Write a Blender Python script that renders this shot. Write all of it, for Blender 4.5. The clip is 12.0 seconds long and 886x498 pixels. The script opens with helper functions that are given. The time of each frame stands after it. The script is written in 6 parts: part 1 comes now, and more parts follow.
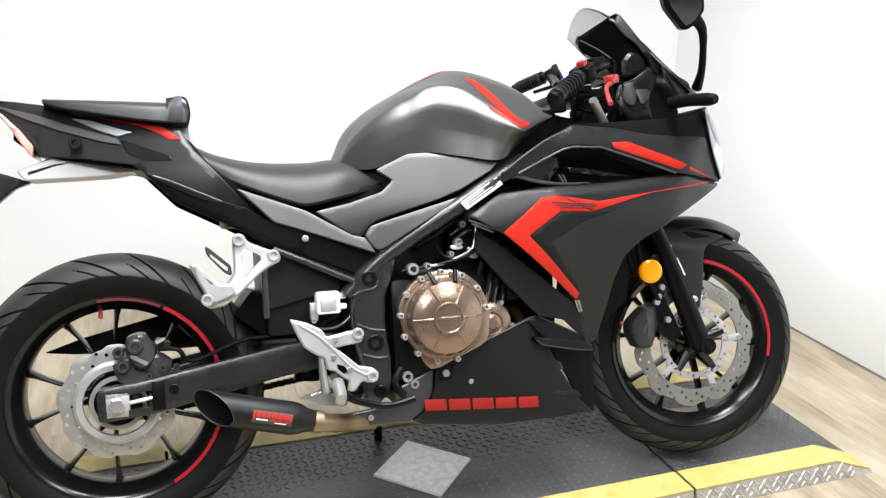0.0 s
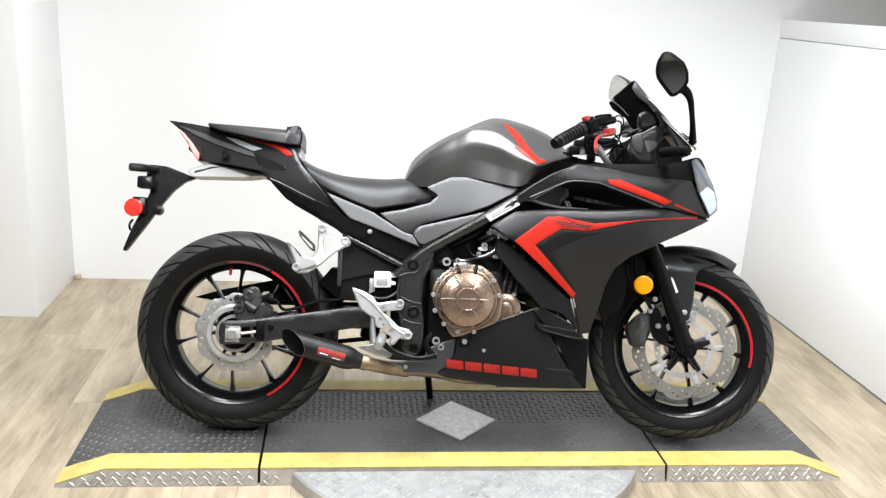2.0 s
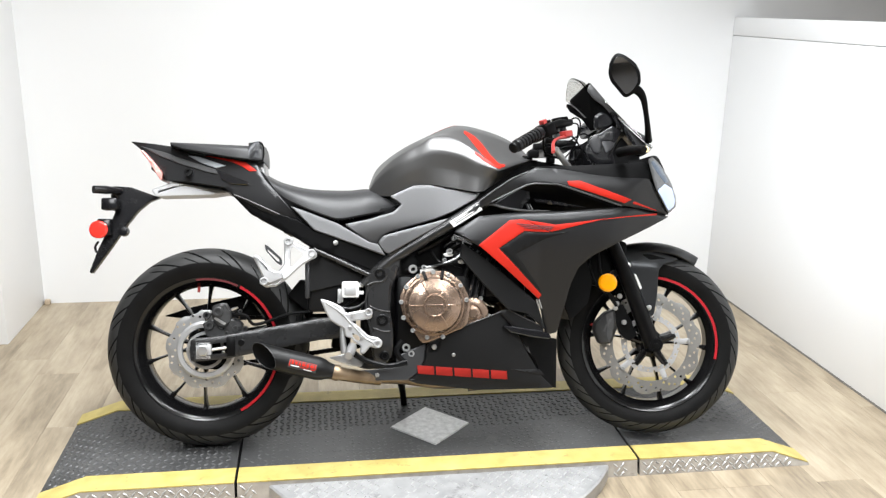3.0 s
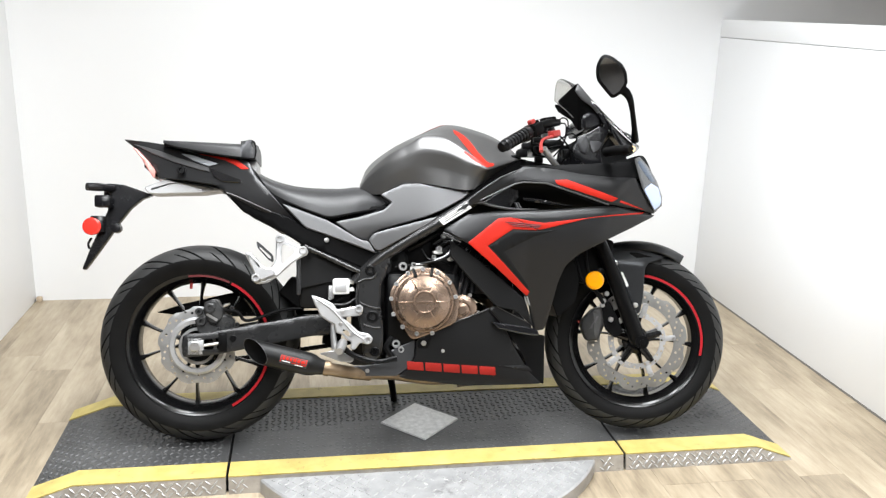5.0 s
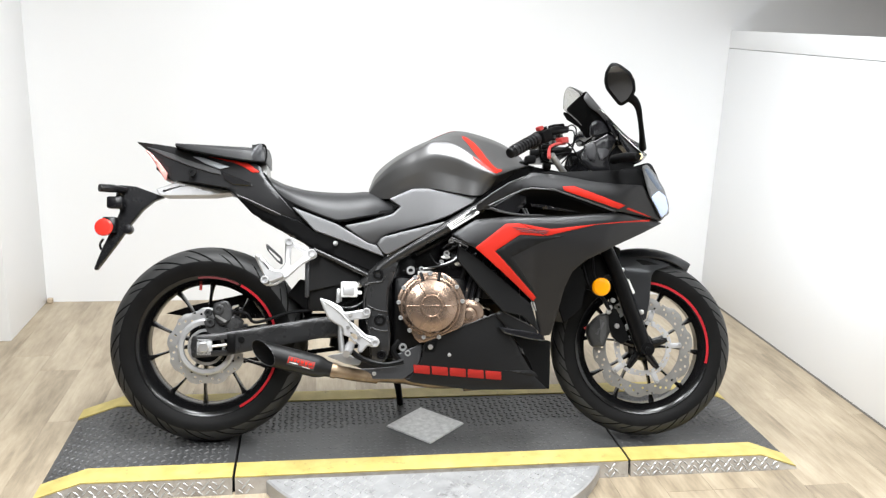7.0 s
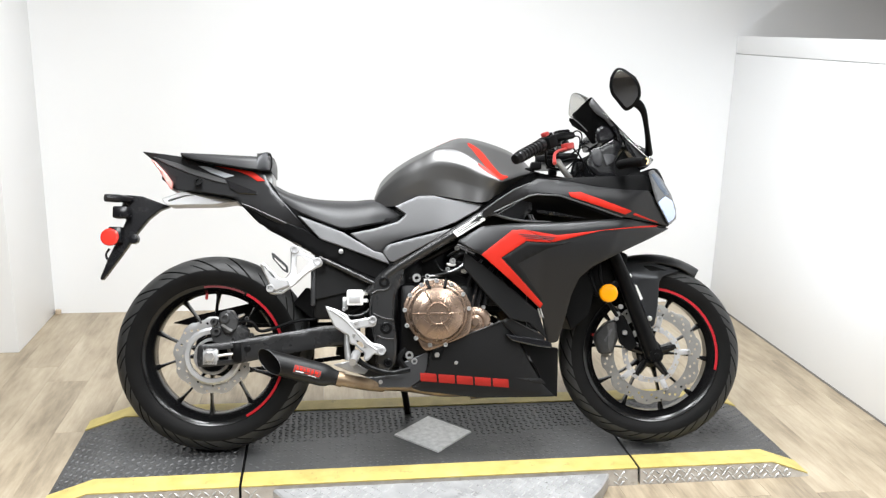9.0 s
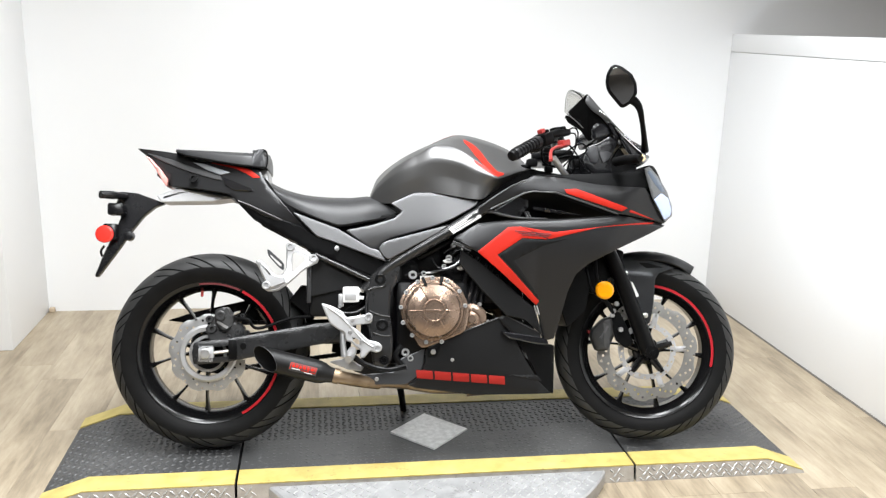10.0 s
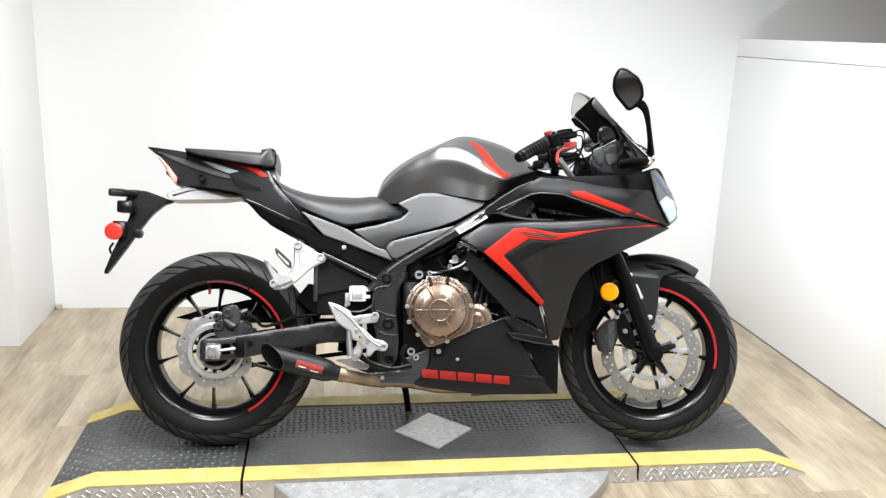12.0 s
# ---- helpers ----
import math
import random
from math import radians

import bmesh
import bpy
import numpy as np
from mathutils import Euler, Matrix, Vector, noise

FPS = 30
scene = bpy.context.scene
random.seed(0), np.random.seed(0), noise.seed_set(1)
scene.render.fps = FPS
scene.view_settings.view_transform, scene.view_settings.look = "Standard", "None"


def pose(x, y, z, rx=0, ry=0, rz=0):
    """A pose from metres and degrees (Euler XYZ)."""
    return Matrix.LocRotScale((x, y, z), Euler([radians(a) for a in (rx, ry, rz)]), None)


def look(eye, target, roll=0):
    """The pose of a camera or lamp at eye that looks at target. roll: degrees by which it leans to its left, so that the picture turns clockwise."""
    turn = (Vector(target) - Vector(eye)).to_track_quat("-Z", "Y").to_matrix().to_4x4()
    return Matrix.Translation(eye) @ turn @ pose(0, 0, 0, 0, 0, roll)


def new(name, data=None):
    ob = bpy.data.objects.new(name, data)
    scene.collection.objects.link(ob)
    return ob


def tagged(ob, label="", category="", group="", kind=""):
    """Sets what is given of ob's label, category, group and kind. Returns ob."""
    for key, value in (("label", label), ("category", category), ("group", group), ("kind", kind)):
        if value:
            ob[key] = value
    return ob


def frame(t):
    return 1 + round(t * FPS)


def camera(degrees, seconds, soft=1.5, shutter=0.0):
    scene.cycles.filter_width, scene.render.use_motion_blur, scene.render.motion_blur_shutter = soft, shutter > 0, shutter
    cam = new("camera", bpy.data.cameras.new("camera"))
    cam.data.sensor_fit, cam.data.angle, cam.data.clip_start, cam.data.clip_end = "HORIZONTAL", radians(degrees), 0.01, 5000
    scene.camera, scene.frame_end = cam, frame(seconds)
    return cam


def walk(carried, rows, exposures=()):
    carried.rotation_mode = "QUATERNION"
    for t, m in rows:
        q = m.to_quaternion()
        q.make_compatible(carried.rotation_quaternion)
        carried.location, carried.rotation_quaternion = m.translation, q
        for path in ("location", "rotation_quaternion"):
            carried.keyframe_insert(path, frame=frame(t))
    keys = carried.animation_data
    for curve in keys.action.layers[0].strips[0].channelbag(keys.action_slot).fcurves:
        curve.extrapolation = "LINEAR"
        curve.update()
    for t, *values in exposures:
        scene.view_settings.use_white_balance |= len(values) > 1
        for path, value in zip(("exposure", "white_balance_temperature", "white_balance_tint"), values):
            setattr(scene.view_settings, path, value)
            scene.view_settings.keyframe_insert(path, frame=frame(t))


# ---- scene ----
cam = camera(54.6, 12.0, soft=1.3)
PATH = [
    (0, (-0.646, -1.653, 1.265), (0.028, 0.122, 0.637), 2.2),
    (0.5, (-0.544, -1.975, 1.328), (-0.034, -0.129, 0.751), 5.1),
    (1, (-0.54, -2.239, 1.361), (-0.085, -0.367, 0.826), 3.4),
    (1.5, (-0.489, -2.368, 1.388), (-0.187, -0.46, 0.871), 3.3),
    (2, (-0.399, -2.392, 1.388), (-0.156, -0.489, 0.822), 3.5),
    (2.5, (-0.371, -2.411, 1.396), (-0.089, -0.511, 0.839), 1.7),
    (4.5, (-0.372, -2.461, 1.388), (-0.052, -0.561, 0.853), 1.3),
    (5, (-0.371, -2.468, 1.397), (-0.054, -0.57, 0.853), 1.6),
    (5.5, (-0.372, -2.478, 1.396), (-0.064, -0.573, 0.87), 1.6),
    (6, (-0.379, -2.486, 1.395), (-0.072, -0.583, 0.862), 1.7),
    (6.5, (-0.374, -2.493, 1.391), (-0.07, -0.588, 0.861), 2.0),
    (8.5, (-0.373, -2.486, 1.376), (-0.083, -0.571, 0.878), 2.0),
    (9, (-0.362, -2.486, 1.374), (-0.084, -0.569, 0.875), 1.5),
    (9.5, (-0.369, -2.482, 1.371), (-0.085, -0.567, 0.868), 1.7),
    (10, (-0.367, -2.484, 1.367), (-0.076, -0.569, 0.866), 1.6),
    (10.5, (-0.362, -2.485, 1.371), (-0.075, -0.57, 0.87), 1.8),
    (11, (-0.366, -2.491, 1.373), (-0.086, -0.575, 0.873), 1.9),
    (11.5, (-0.371, -2.5, 1.37), (-0.093, -0.583, 0.874), 1.9),
    (12, (-0.381, -2.501, 1.365), (-0.096, -0.584, 0.869), 2.1),
]
walk(cam, [(t, look(eye, target, roll)) for t, eye, target, roll in PATH])

# ---- light: a closed showroom bay with ceiling panels ----
world = bpy.data.worlds.new("room_air")
scene.world = world
world.use_nodes = True
world.node_tree.nodes["Background"].inputs[0].default_value = (1.0, 0.98, 0.95, 1)
world.node_tree.nodes["Background"].inputs[1].default_value = 0.02
scene.view_settings.exposure = 0.47


def area_lamp(name, eye, target, sx, sy, watts, tint=(0.955, 0.98, 1.0)):
    data = bpy.data.lights.new(name, "AREA")
    data.shape, data.size, data.size_y, data.energy, data.color = "RECTANGLE", sx, sy, watts, tint
    data.spread = radians(146)
    ob = new(name, data)
    ob.matrix_world = look(eye, target)
    return ob


area_lamp("ceiling_panel_light", (-0.66, -0.36, 2.86), (-0.66, -0.36, 0), 0.5, 1.8, 56)
area_lamp("ceiling_panel_light", (0.48, -0.36, 2.86), (0.48, -0.36, 0), 0.5, 1.8, 54)
area_lamp("ceiling_panel_light", (-1.2, -2.6, 2.86), (-1.2, -2.6, 0), 0.6, 1.6, 72)
area_lamp("ceiling_panel_light", (0.9, -2.6, 2.86), (0.9, -2.6, 0), 0.6, 1.6, 47)
# the lit headlight throws a cool beam on the partition
beam = bpy.data.lights.new("headlight_beam", "SPOT")
beam.energy, beam.color, beam.spot_size, beam.spot_blend, beam.shadow_soft_size = 13.0, (0.80, 0.89, 1.0), radians(130), 1.0, 0.02
new("headlight_beam", beam).matrix_world = look((0.845, 0.185, 0.725), (1.677, 0.80, 0.92))


# ---- materials ----
def surface(name, base, rough=0.5, metal=0.0, var=0.12, scale=14.0, bump=0.05, bump_scale=260.0, coat=0.0, spec=0.5, stretch=None, wear=None, scuff=None):
    """Colour grain at two scales, uneven gloss and a fine relief, in object space."""
    m = bpy.data.materials.new(name)
    m.use_nodes = True
    nt = m.node_tree
    b = nt.nodes["Principled BSDF"]
    link = nt.links.new

    def noise_tex(sc, detail):
        tc = nt.nodes.new("ShaderNodeTexCoord")
        mp = nt.nodes.new("ShaderNodeMapping")
        if stretch:
            mp.inputs["Scale"].default_value = stretch
        n = nt.nodes.new("ShaderNodeTexNoise")
        n.inputs["Scale"].default_value, n.inputs["Detail"].default_value = sc, detail
        link(tc.outputs["Object"], mp.inputs["Vector"])
        link(mp.outputs["Vector"], n.inputs["Vector"])
        return n

    big, fine = noise_tex(scale, 5), noise_tex(bump_scale, 3)
    mix = nt.nodes.new("ShaderNodeMix")
    mix.data_type = "RGBA"
    dark = [c * (1 - var) for c in base]
    lite = [min(1, c * (1 + var)) for c in (wear or base)]
    mix.inputs[6].default_value, mix.inputs[7].default_value = (*dark, 1), (*lite, 1)
    link(big.outputs["Fac"], mix.inputs[0])
    colour = mix.outputs[2]
    if scuff:
        tone, above, size = scuff
        mark, cut = noise_tex(size, 6), nt.nodes.new("ShaderNodeMapRange")
        mark.inputs["Roughness"].default_value = 0.7
        cut.inputs["From Min"].default_value, cut.inputs["From Max"].default_value = above, above + 0.12
        cut.inputs["To Max"].default_value = 0.75
        link(mark.outputs["Fac"], cut.inputs["Value"])
        worn = nt.nodes.new("ShaderNodeMix")
        worn.data_type = "RGBA"
        worn.inputs[7].default_value = (*tone, 1)
        link(cut.outputs["Result"], worn.inputs[0])
        link(colour, worn.inputs[6])
        colour = worn.outputs[2]
    link(colour, b.inputs["Base Color"])
    ramp = nt.nodes.new("ShaderNodeMapRange")
    ramp.inputs["To Min"].default_value, ramp.inputs["To Max"].default_value = max(0.02, rough - 0.08), min(1, rough + 0.08)
    link(big.outputs["Fac"], ramp.inputs["Value"])
    link(ramp.outputs["Result"], b.inputs["Roughness"])
    if bump:
        bp = nt.nodes.new("ShaderNodeBump")
        bp.inputs["Strength"].default_value, bp.inputs["Distance"].default_value = bump, 0.002
        link(fine.outputs["Fac"], bp.inputs["Height"])
        link(bp.outputs["Normal"], b.inputs["Normal"])
    b.inputs["Metallic"].default_value = metal
    b.inputs["Coat Weight"].default_value = coat
    b.inputs["Coat Roughness"].default_value = 0.12
    b.inputs["Specular IOR Level"].default_value = spec
    return m


def clear(name, tint, rough=0.03, ior=1.49):
    m = bpy.data.materials.new(name)
    m.use_nodes = True
    b = m.node_tree.nodes["Principled BSDF"]
    b.inputs["Base Color"].default_value = (*tint, 1)
    b.inputs["Roughness"].default_value = rough
    b.inputs["IOR"].default_value = ior
    b.inputs["Transmission Weight"].default_value = 1.0
    return m


def glowing(name, tint, strength):
    m = bpy.data.materials.new(name)
    m.use_nodes = True
    b = m.node_tree.nodes["Principled BSDF"]
    b.inputs["Base Color"].default_value = (*tint, 1)
    b.inputs["Emission Color"].default_value = (*tint, 1)
    b.inputs["Emission Strength"].default_value = strength
    b.inputs["Roughness"].default_value = 0.2
    return m


def wood_plank():
    """Weathered oak-look vinyl: each plank its own tone, with long streaks."""
    m = bpy.data.materials.new("oak_vinyl")
    m.use_nodes = True
    nt = m.node_tree
    b, link = nt.nodes["Principled BSDF"], nt.links.new
    tc, info = nt.nodes.new("ShaderNodeTexCoord"), nt.nodes.new("ShaderNodeObjectInfo")
    off = nt.nodes.new("ShaderNodeVectorMath")
    off.operation = "SCALE"
    off.inputs[0].default_value = (17.0, 31.0, 7.0)
    link(info.outputs["Random"], off.inputs["Scale"])
    add = nt.nodes.new("ShaderNodeVectorMath")
    link(tc.outputs["Object"], add.inputs[0])
    link(off.outputs[0], add.inputs[1])
    facs = []
    for sc, st in ((2.6, (3.4, 0.95, 1)), (9.0, (8.0, 0.8, 1))):
        mp, n = nt.nodes.new("ShaderNodeMapping"), nt.nodes.new("ShaderNodeTexNoise")
        mp.inputs["Scale"].default_value = st
        n.inputs["Scale"].default_value, n.inputs["Detail"].default_value, n.inputs["Roughness"].default_value = sc, 6, 0.62
        link(add.outputs[0], mp.inputs["Vector"])
        link(mp.outputs["Vector"], n.inputs["Vector"])
        facs.append(n)
    ramp = nt.nodes.new("ShaderNodeValToRGB")
    e = ramp.color_ramp.elements
    e[0].position, e[0].color = 0.33, (0.172, 0.137, 0.094, 1)
    e[1].position, e[1].color = 0.67, (0.425, 0.362, 0.268, 1)
    mid = e.new(0.5)
    mid.color = (0.314, 0.257, 0.180, 1)
    mean = nt.nodes.new("ShaderNodeMath")
    mean.operation = "MULTIPLY_ADD"
    link(facs[1].outputs["Fac"], mean.inputs[0])
    mean.inputs[1].default_value = 0.32
    half = nt.nodes.new("ShaderNodeMath")
    half.operation = "MULTIPLY_ADD"
    link(facs[0].outputs["Fac"], half.inputs[0])
    half.inputs[1].default_value = 0.68
    shade = nt.nodes.new("ShaderNodeMapRange")
    shade.inputs["To Min"].default_value, shade.inputs["To Max"].default_value = -0.055, 0.055
    link(info.outputs["Random"], shade.inputs["Value"])
    link(shade.outputs["Result"], half.inputs[2])
    link(half.outputs[0], mean.inputs[2])
    link(mean.outputs[0], ramp.inputs["Fac"])
    link(ramp.outputs["Color"], b.inputs["Base Color"])
    b.inputs["Roughness"].default_value = 0.42
    bp = nt.nodes.new("ShaderNodeBump")
    bp.inputs["Strength"].default_value, bp.inputs["Distance"].default_value = 0.12, 0.002
    link(facs[1].outputs["Fac"], bp.inputs["Height"])
    link(bp.outputs["Normal"], b.inputs["Normal"])
    return m


# darkness of an unlit room put into the wall colour
DIM = surface("unlit_room_wall_tone", (0.06, 0.06, 0.062), 0.7, var=0.1, scale=2)
OAK = wood_plank()
WALL = surface("white_wall_paint", (0.785, 0.788, 0.79), 0.45, var=0.02, scale=2.5, bump=0.06, bump_scale=120)
TAUPE = surface("taupe_wall_paint", (0.60, 0.56, 0.52), 0.7, var=0.06, scale=2)
CEIL = surface("ceiling_grey", (0.30, 0.30, 0.30), 0.8, var=0.04, scale=2)
CONCRETE = surface("dark_grey_subfloor", (0.3, 0.28, 0.25), 0.7, var=0.15, scale=3)
RAMP_BLACK = surface("worn_black_ramp_paint", (0.022, 0.022, 0.023), 0.42, var=0.35, scale=7, bump=0.25, bump_scale=320, wear=(0.058, 0.058, 0.058), scuff=((0.085, 0.083, 0.08), 0.58, 9))
RAMP_YELLOW = surface("scuffed_yellow_line_paint", (0.40, 0.30, 0.06), 0.5, var=0.25, scale=18, bump=0.15, wear=(0.50, 0.41, 0.15), scuff=((0.16, 0.13, 0.06), 0.60, 28))
TREADPLATE = surface("aluminium_tread_plate", (0.33, 0.33, 0.333), 0.36, 0.45, var=0.25, scale=20, bump=0.12, wear=(0.42, 0.42, 0.42), scuff=((0.14, 0.135, 0.13), 0.60, 11))
# lighter copy of the plate metal, painting the glints on raised bars
STEPBARS = surface("highlit_plate_bars", (0.47, 0.47, 0.465), 0.3, 0.5, var=0.15, scale=40, bump=0.08, scuff=((0.30, 0.29, 0.28), 0.60, 11))
SIDEPLATE = surface("dull_aluminium_edge_plate", (0.30, 0.275, 0.24), 0.40, 0.4, var=0.3, scale=25, bump=0.15, wear=(0.40, 0.37, 0.33), scuff=((0.16, 0.14, 0.12), 0.60, 16))
DIAMOND = surface("bare_diamond_plate", (0.46, 0.46, 0.455), 0.40, 0.35, var=0.35, scale=55, bump=0.5, bump_scale=120, wear=(0.62, 0.62, 0.61), scuff=((0.75, 0.75, 0.74), 0.62, 30))
GAP_BLACK = surface("black_gap", (0.005, 0.005, 0.005), 0.85, spec=0.05, var=0.1)
MATTE = surface("matte_black_metallic_paint", (0.0185, 0.0185, 0.0195), 0.33, 0.45, spec=0.45, var=0.06, scale=5, bump=0.03, bump_scale=900)
TANK = surface("matte_gunmetal_tank_paint", (0.130, 0.129, 0.129), 0.38, 0.8, spec=0.4, var=0.05, scale=5, bump=0.02, bump_scale=900)
GREY = surface("matte_axis_grey_paint", (0.082, 0.082, 0.084), 0.40, 0.6, spec=0.4, var=0.06, scale=5, bump=0.03, bump_scale=900)
GLOSS = surface("gloss_black_paint", (0.008, 0.008, 0.009), 0.14, var=0.05, bump=0.0, coat=0.5)
PLASTIC = surface("textured_black_plastic", (0.003, 0.003, 0.0032), 0.44, spec=0.08, var=0.15, scale=30, bump=0.12, bump_scale=500)
SATIN = surface("satin_black_metal", (0.003, 0.003, 0.0032), 0.32, 0.0, spec=0.13, var=0.12, scale=20, bump=0.05)
TYRE = surface("tyre_sidewall_rubber", (0.0045, 0.0045, 0.0047), 0.46, spec=0.09, var=0.25, scale=18, bump=0.1, bump_scale=400, wear=(0.0065, 0.0065, 0.0064))
# tread lighter than the sidewall: light reflected off it is in the colour
TREAD = surface("lightened_tyre_tread", (0.019, 0.019, 0.0192), 0.52, spec=0.3, var=0.3, scale=22, bump=0.12, bump_scale=400, wear=(0.024, 0.024, 0.0235))
VINYL = surface("black_seat_vinyl", (0.022, 0.022, 0.023), 0.42, spec=0.42, var=0.12, scale=10, bump=0.2, bump_scale=420)
RED = surface("red_graphic_film", (0.40, 0.013, 0.005), 0.48, spec=0.25, var=0.1, scale=12, bump=0.0)
REDRIM = surface("dark_red_rim_tape", (0.30, 0.008, 0.014), 0.5, spec=0.2, var=0.1, scale=12, bump=0.0)
DARKRED = surface("worn_dark_red_film", (0.085, 0.006, 0.008), 0.5, var=0.25, scale=60, bump=0.0)
ALU = surface("cast_aluminium", (0.44, 0.44, 0.445), 0.40, 0.6, var=0.12, scale=25, bump=0.12, scuff=((0.28, 0.28, 0.285), 0.60, 30))
STEEL = surface("brushed_steel", (0.42, 0.42, 0.42), 0.38, 0.8, var=0.12, scale=40, bump=0.06)
DISC = surface("used_brake_disc_steel", (0.25, 0.245, 0.235), 0.42, 0.75, var=0.2, scale=30, bump=0.06)
BOLT = surface("zinc_bolt", (0.62, 0.61, 0.6), 0.3, 0.9, var=0.1, scale=60, bump=0.0)
BRONZE = surface("bronze_engine_paint", (0.275, 0.198, 0.150), 0.26, 0.8, var=0.1, scale=16, bump=0.05)
TITAN = surface("heat_tinted_pipe", (0.15, 0.098, 0.056), 0.40, 0.8, var=0.35, scale=22, bump=0.05, wear=(0.22, 0.165, 0.11), scuff=((0.05, 0.038, 0.028), 0.58, 18))
REDANOD = surface("red_anodised_aluminium", (0.42, 0.05, 0.045), 0.3, 0.5, var=0.08, scale=30, bump=0.0)
WHITE = surface("white_sticker", (0.72, 0.72, 0.70), 0.5, var=0.08, scale=30, bump=0.0)
HOOD = surface("black_hood_flock", (0.002, 0.002, 0.002), 0.8, spec=0.03, var=0.2, scale=40, bump=0.1)
FRAMEPAINT = surface("satin_black_frame_paint", (0.018, 0.018, 0.0185), 0.28, 0.2, spec=0.5, var=0.1, scale=16, bump=0.08, bump_scale=300)
CANPAINT = surface("matt_black_heat_paint", (0.009, 0.009, 0.009), 0.40, 0.2, spec=0.25, var=0.15, scale=16, bump=0.08, bump_scale=400)
HEELGREY = surface("dark_grey_heel_paint", (0.060, 0.061, 0.064), 0.36, 0.6, spec=0.35, var=0.08, scale=6, bump=0.03, bump_scale=800)
BELLY = surface("dark_matte_belly_paint", (0.0085, 0.0085, 0.0088), 0.40, 0.2, spec=0.2, var=0.1, scale=6, bump=0.04, bump_scale=700)
# bar tops lighter than the deck: scuffing plus painted highlights
TREADTOP = surface("scuffed_highlit_tread_bars", (0.05, 0.05, 0.051), 0.42, 0.2, var=0.45, scale=30, bump=0.1, wear=(0.11, 0.11, 0.11), scuff=((0.02, 0.02, 0.02), 0.60, 9))
BRACKET = surface("satin_black_moulded_plastic", (0.006, 0.006, 0.007), 0.25, spec=0.4, var=0.15, scale=30, bump=0.08, bump_scale=400)
# darker copy of the red film, with the belly's shade in its colour
REDMARK = surface("shaded_red_letter_film", (0.24, 0.012, 0.008), 0.5, spec=0.2, var=0.15, scale=20, bump=0.0)
CASE = surface("dark_grey_moulded_case", (0.006, 0.006, 0.0063), 0.45, spec=0.2, var=0.2, scale=20, bump=0.12, bump_scale=300)
INNERGREY = surface("dark_grey_inner_plastic", (0.026, 0.026, 0.028), 0.38, spec=0.4, var=0.15, scale=25, bump=0.08, bump_scale=400)
RIMBLACK = surface("gloss_black_wheel_paint", (0.004, 0.004, 0.0042), 0.2, spec=0.4, var=0.15, scale=20, bump=0.03)
INK = surface("black_ink", (0.03, 0.03, 0.03), 0.5, var=0.05, bump=0.0)
RESERVOIR = surface("milky_white_plastic", (0.7, 0.7, 0.68), 0.4, var=0.06, scale=20, bump=0.03)
AMBER = surface("amber_reflector", (0.85, 0.33, 0.0), 0.2, var=0.1, scale=90, bump=0.25, bump_scale=300, coat=0.4)
REFLECT = surface("red_reflector", (0.75, 0.03, 0.02), 0.22, var=0.1, scale=90, bump=0.2, bump_scale=300, coat=0.4)
TAILRED = surface("pale_red_lens", (0.62, 0.28, 0.25), 0.25, var=0.08, scale=40, bump=0.05, coat=0.4)
SMOKE = clear("smoked_screen", (0.62, 0.62, 0.6))
# colour of the shadow line where the partition meets the floor
SHADOWLINE = surface("dark_shadow_line", (0.16, 0.15, 0.14), 0.6, var=0.2, scale=9, bump=0.05)
CARRIER = surface("grey_cast_carrier", (0.38, 0.38, 0.385), 0.42, 0.5, var=0.12, scale=30, bump=0.06)
CALIPER = surface("worn_black_caliper_paint", (0.03, 0.03, 0.031), 0.34, 0.4, var=0.3, scale=40, bump=0.08, wear=(0.05, 0.05, 0.05), scuff=((0.14, 0.14, 0.14), 0.62, 60))
COOLGLASS = surface("dark_headlight_reflector", (0.12, 0.15, 0.20), 0.18, 0.85, var=0.2, scale=45, bump=0.05)
MUDGREY = surface("matte_grey_mudguard_paint", (0.034, 0.035, 0.037), 0.33, 0.65, spec=0.3, var=0.06, scale=5, bump=0.03, bump_scale=900)
SILVER = surface("silver_tail_film", (0.38, 0.40, 0.43), 0.35, 0.5, var=0.1, scale=20, bump=0.0)
OAKBLOCK = surface("pale_wood_offcut", (0.45, 0.36, 0.26), 0.7, var=0.2, scale=60, bump=0.1)
BLUEKEY = surface("blue_button_plastic", (0.03, 0.10, 0.35), 0.4, var=0.05, bump=0.0)
LENS = clear("headlight_glass", (0.92, 0.95, 1.0), rough=0.02)
LED = glowing("cool_white_led", (0.38, 0.45, 0.66), 0.27)
BLINK = glowing("amber_running_light", (1.0, 0.72, 0.28), 0.9)
MIRROR = surface("mirror_glass", (0.85, 0.85, 0.85), 0.04, 1.0, var=0.0, bump=0.0)


# ---- mesh helpers ----
def finish(name, bm, material, parent=None, label="", angle=35.0):
    bmesh.ops.recalc_face_normals(bm, faces=bm.faces)
    me = bpy.data.meshes.new(name)
    bm.to_mesh(me)
    bm.free()
    me.polygons.foreach_set("use_smooth", [True] * len(me.polygons))
    me.set_sharp_from_angle(angle=radians(angle))
    me.materials.append(material)
    ob = new(name, me)
    if parent:
        ob.parent = parent
    if label:
        ob["label"] = label
    return ob


part = finish


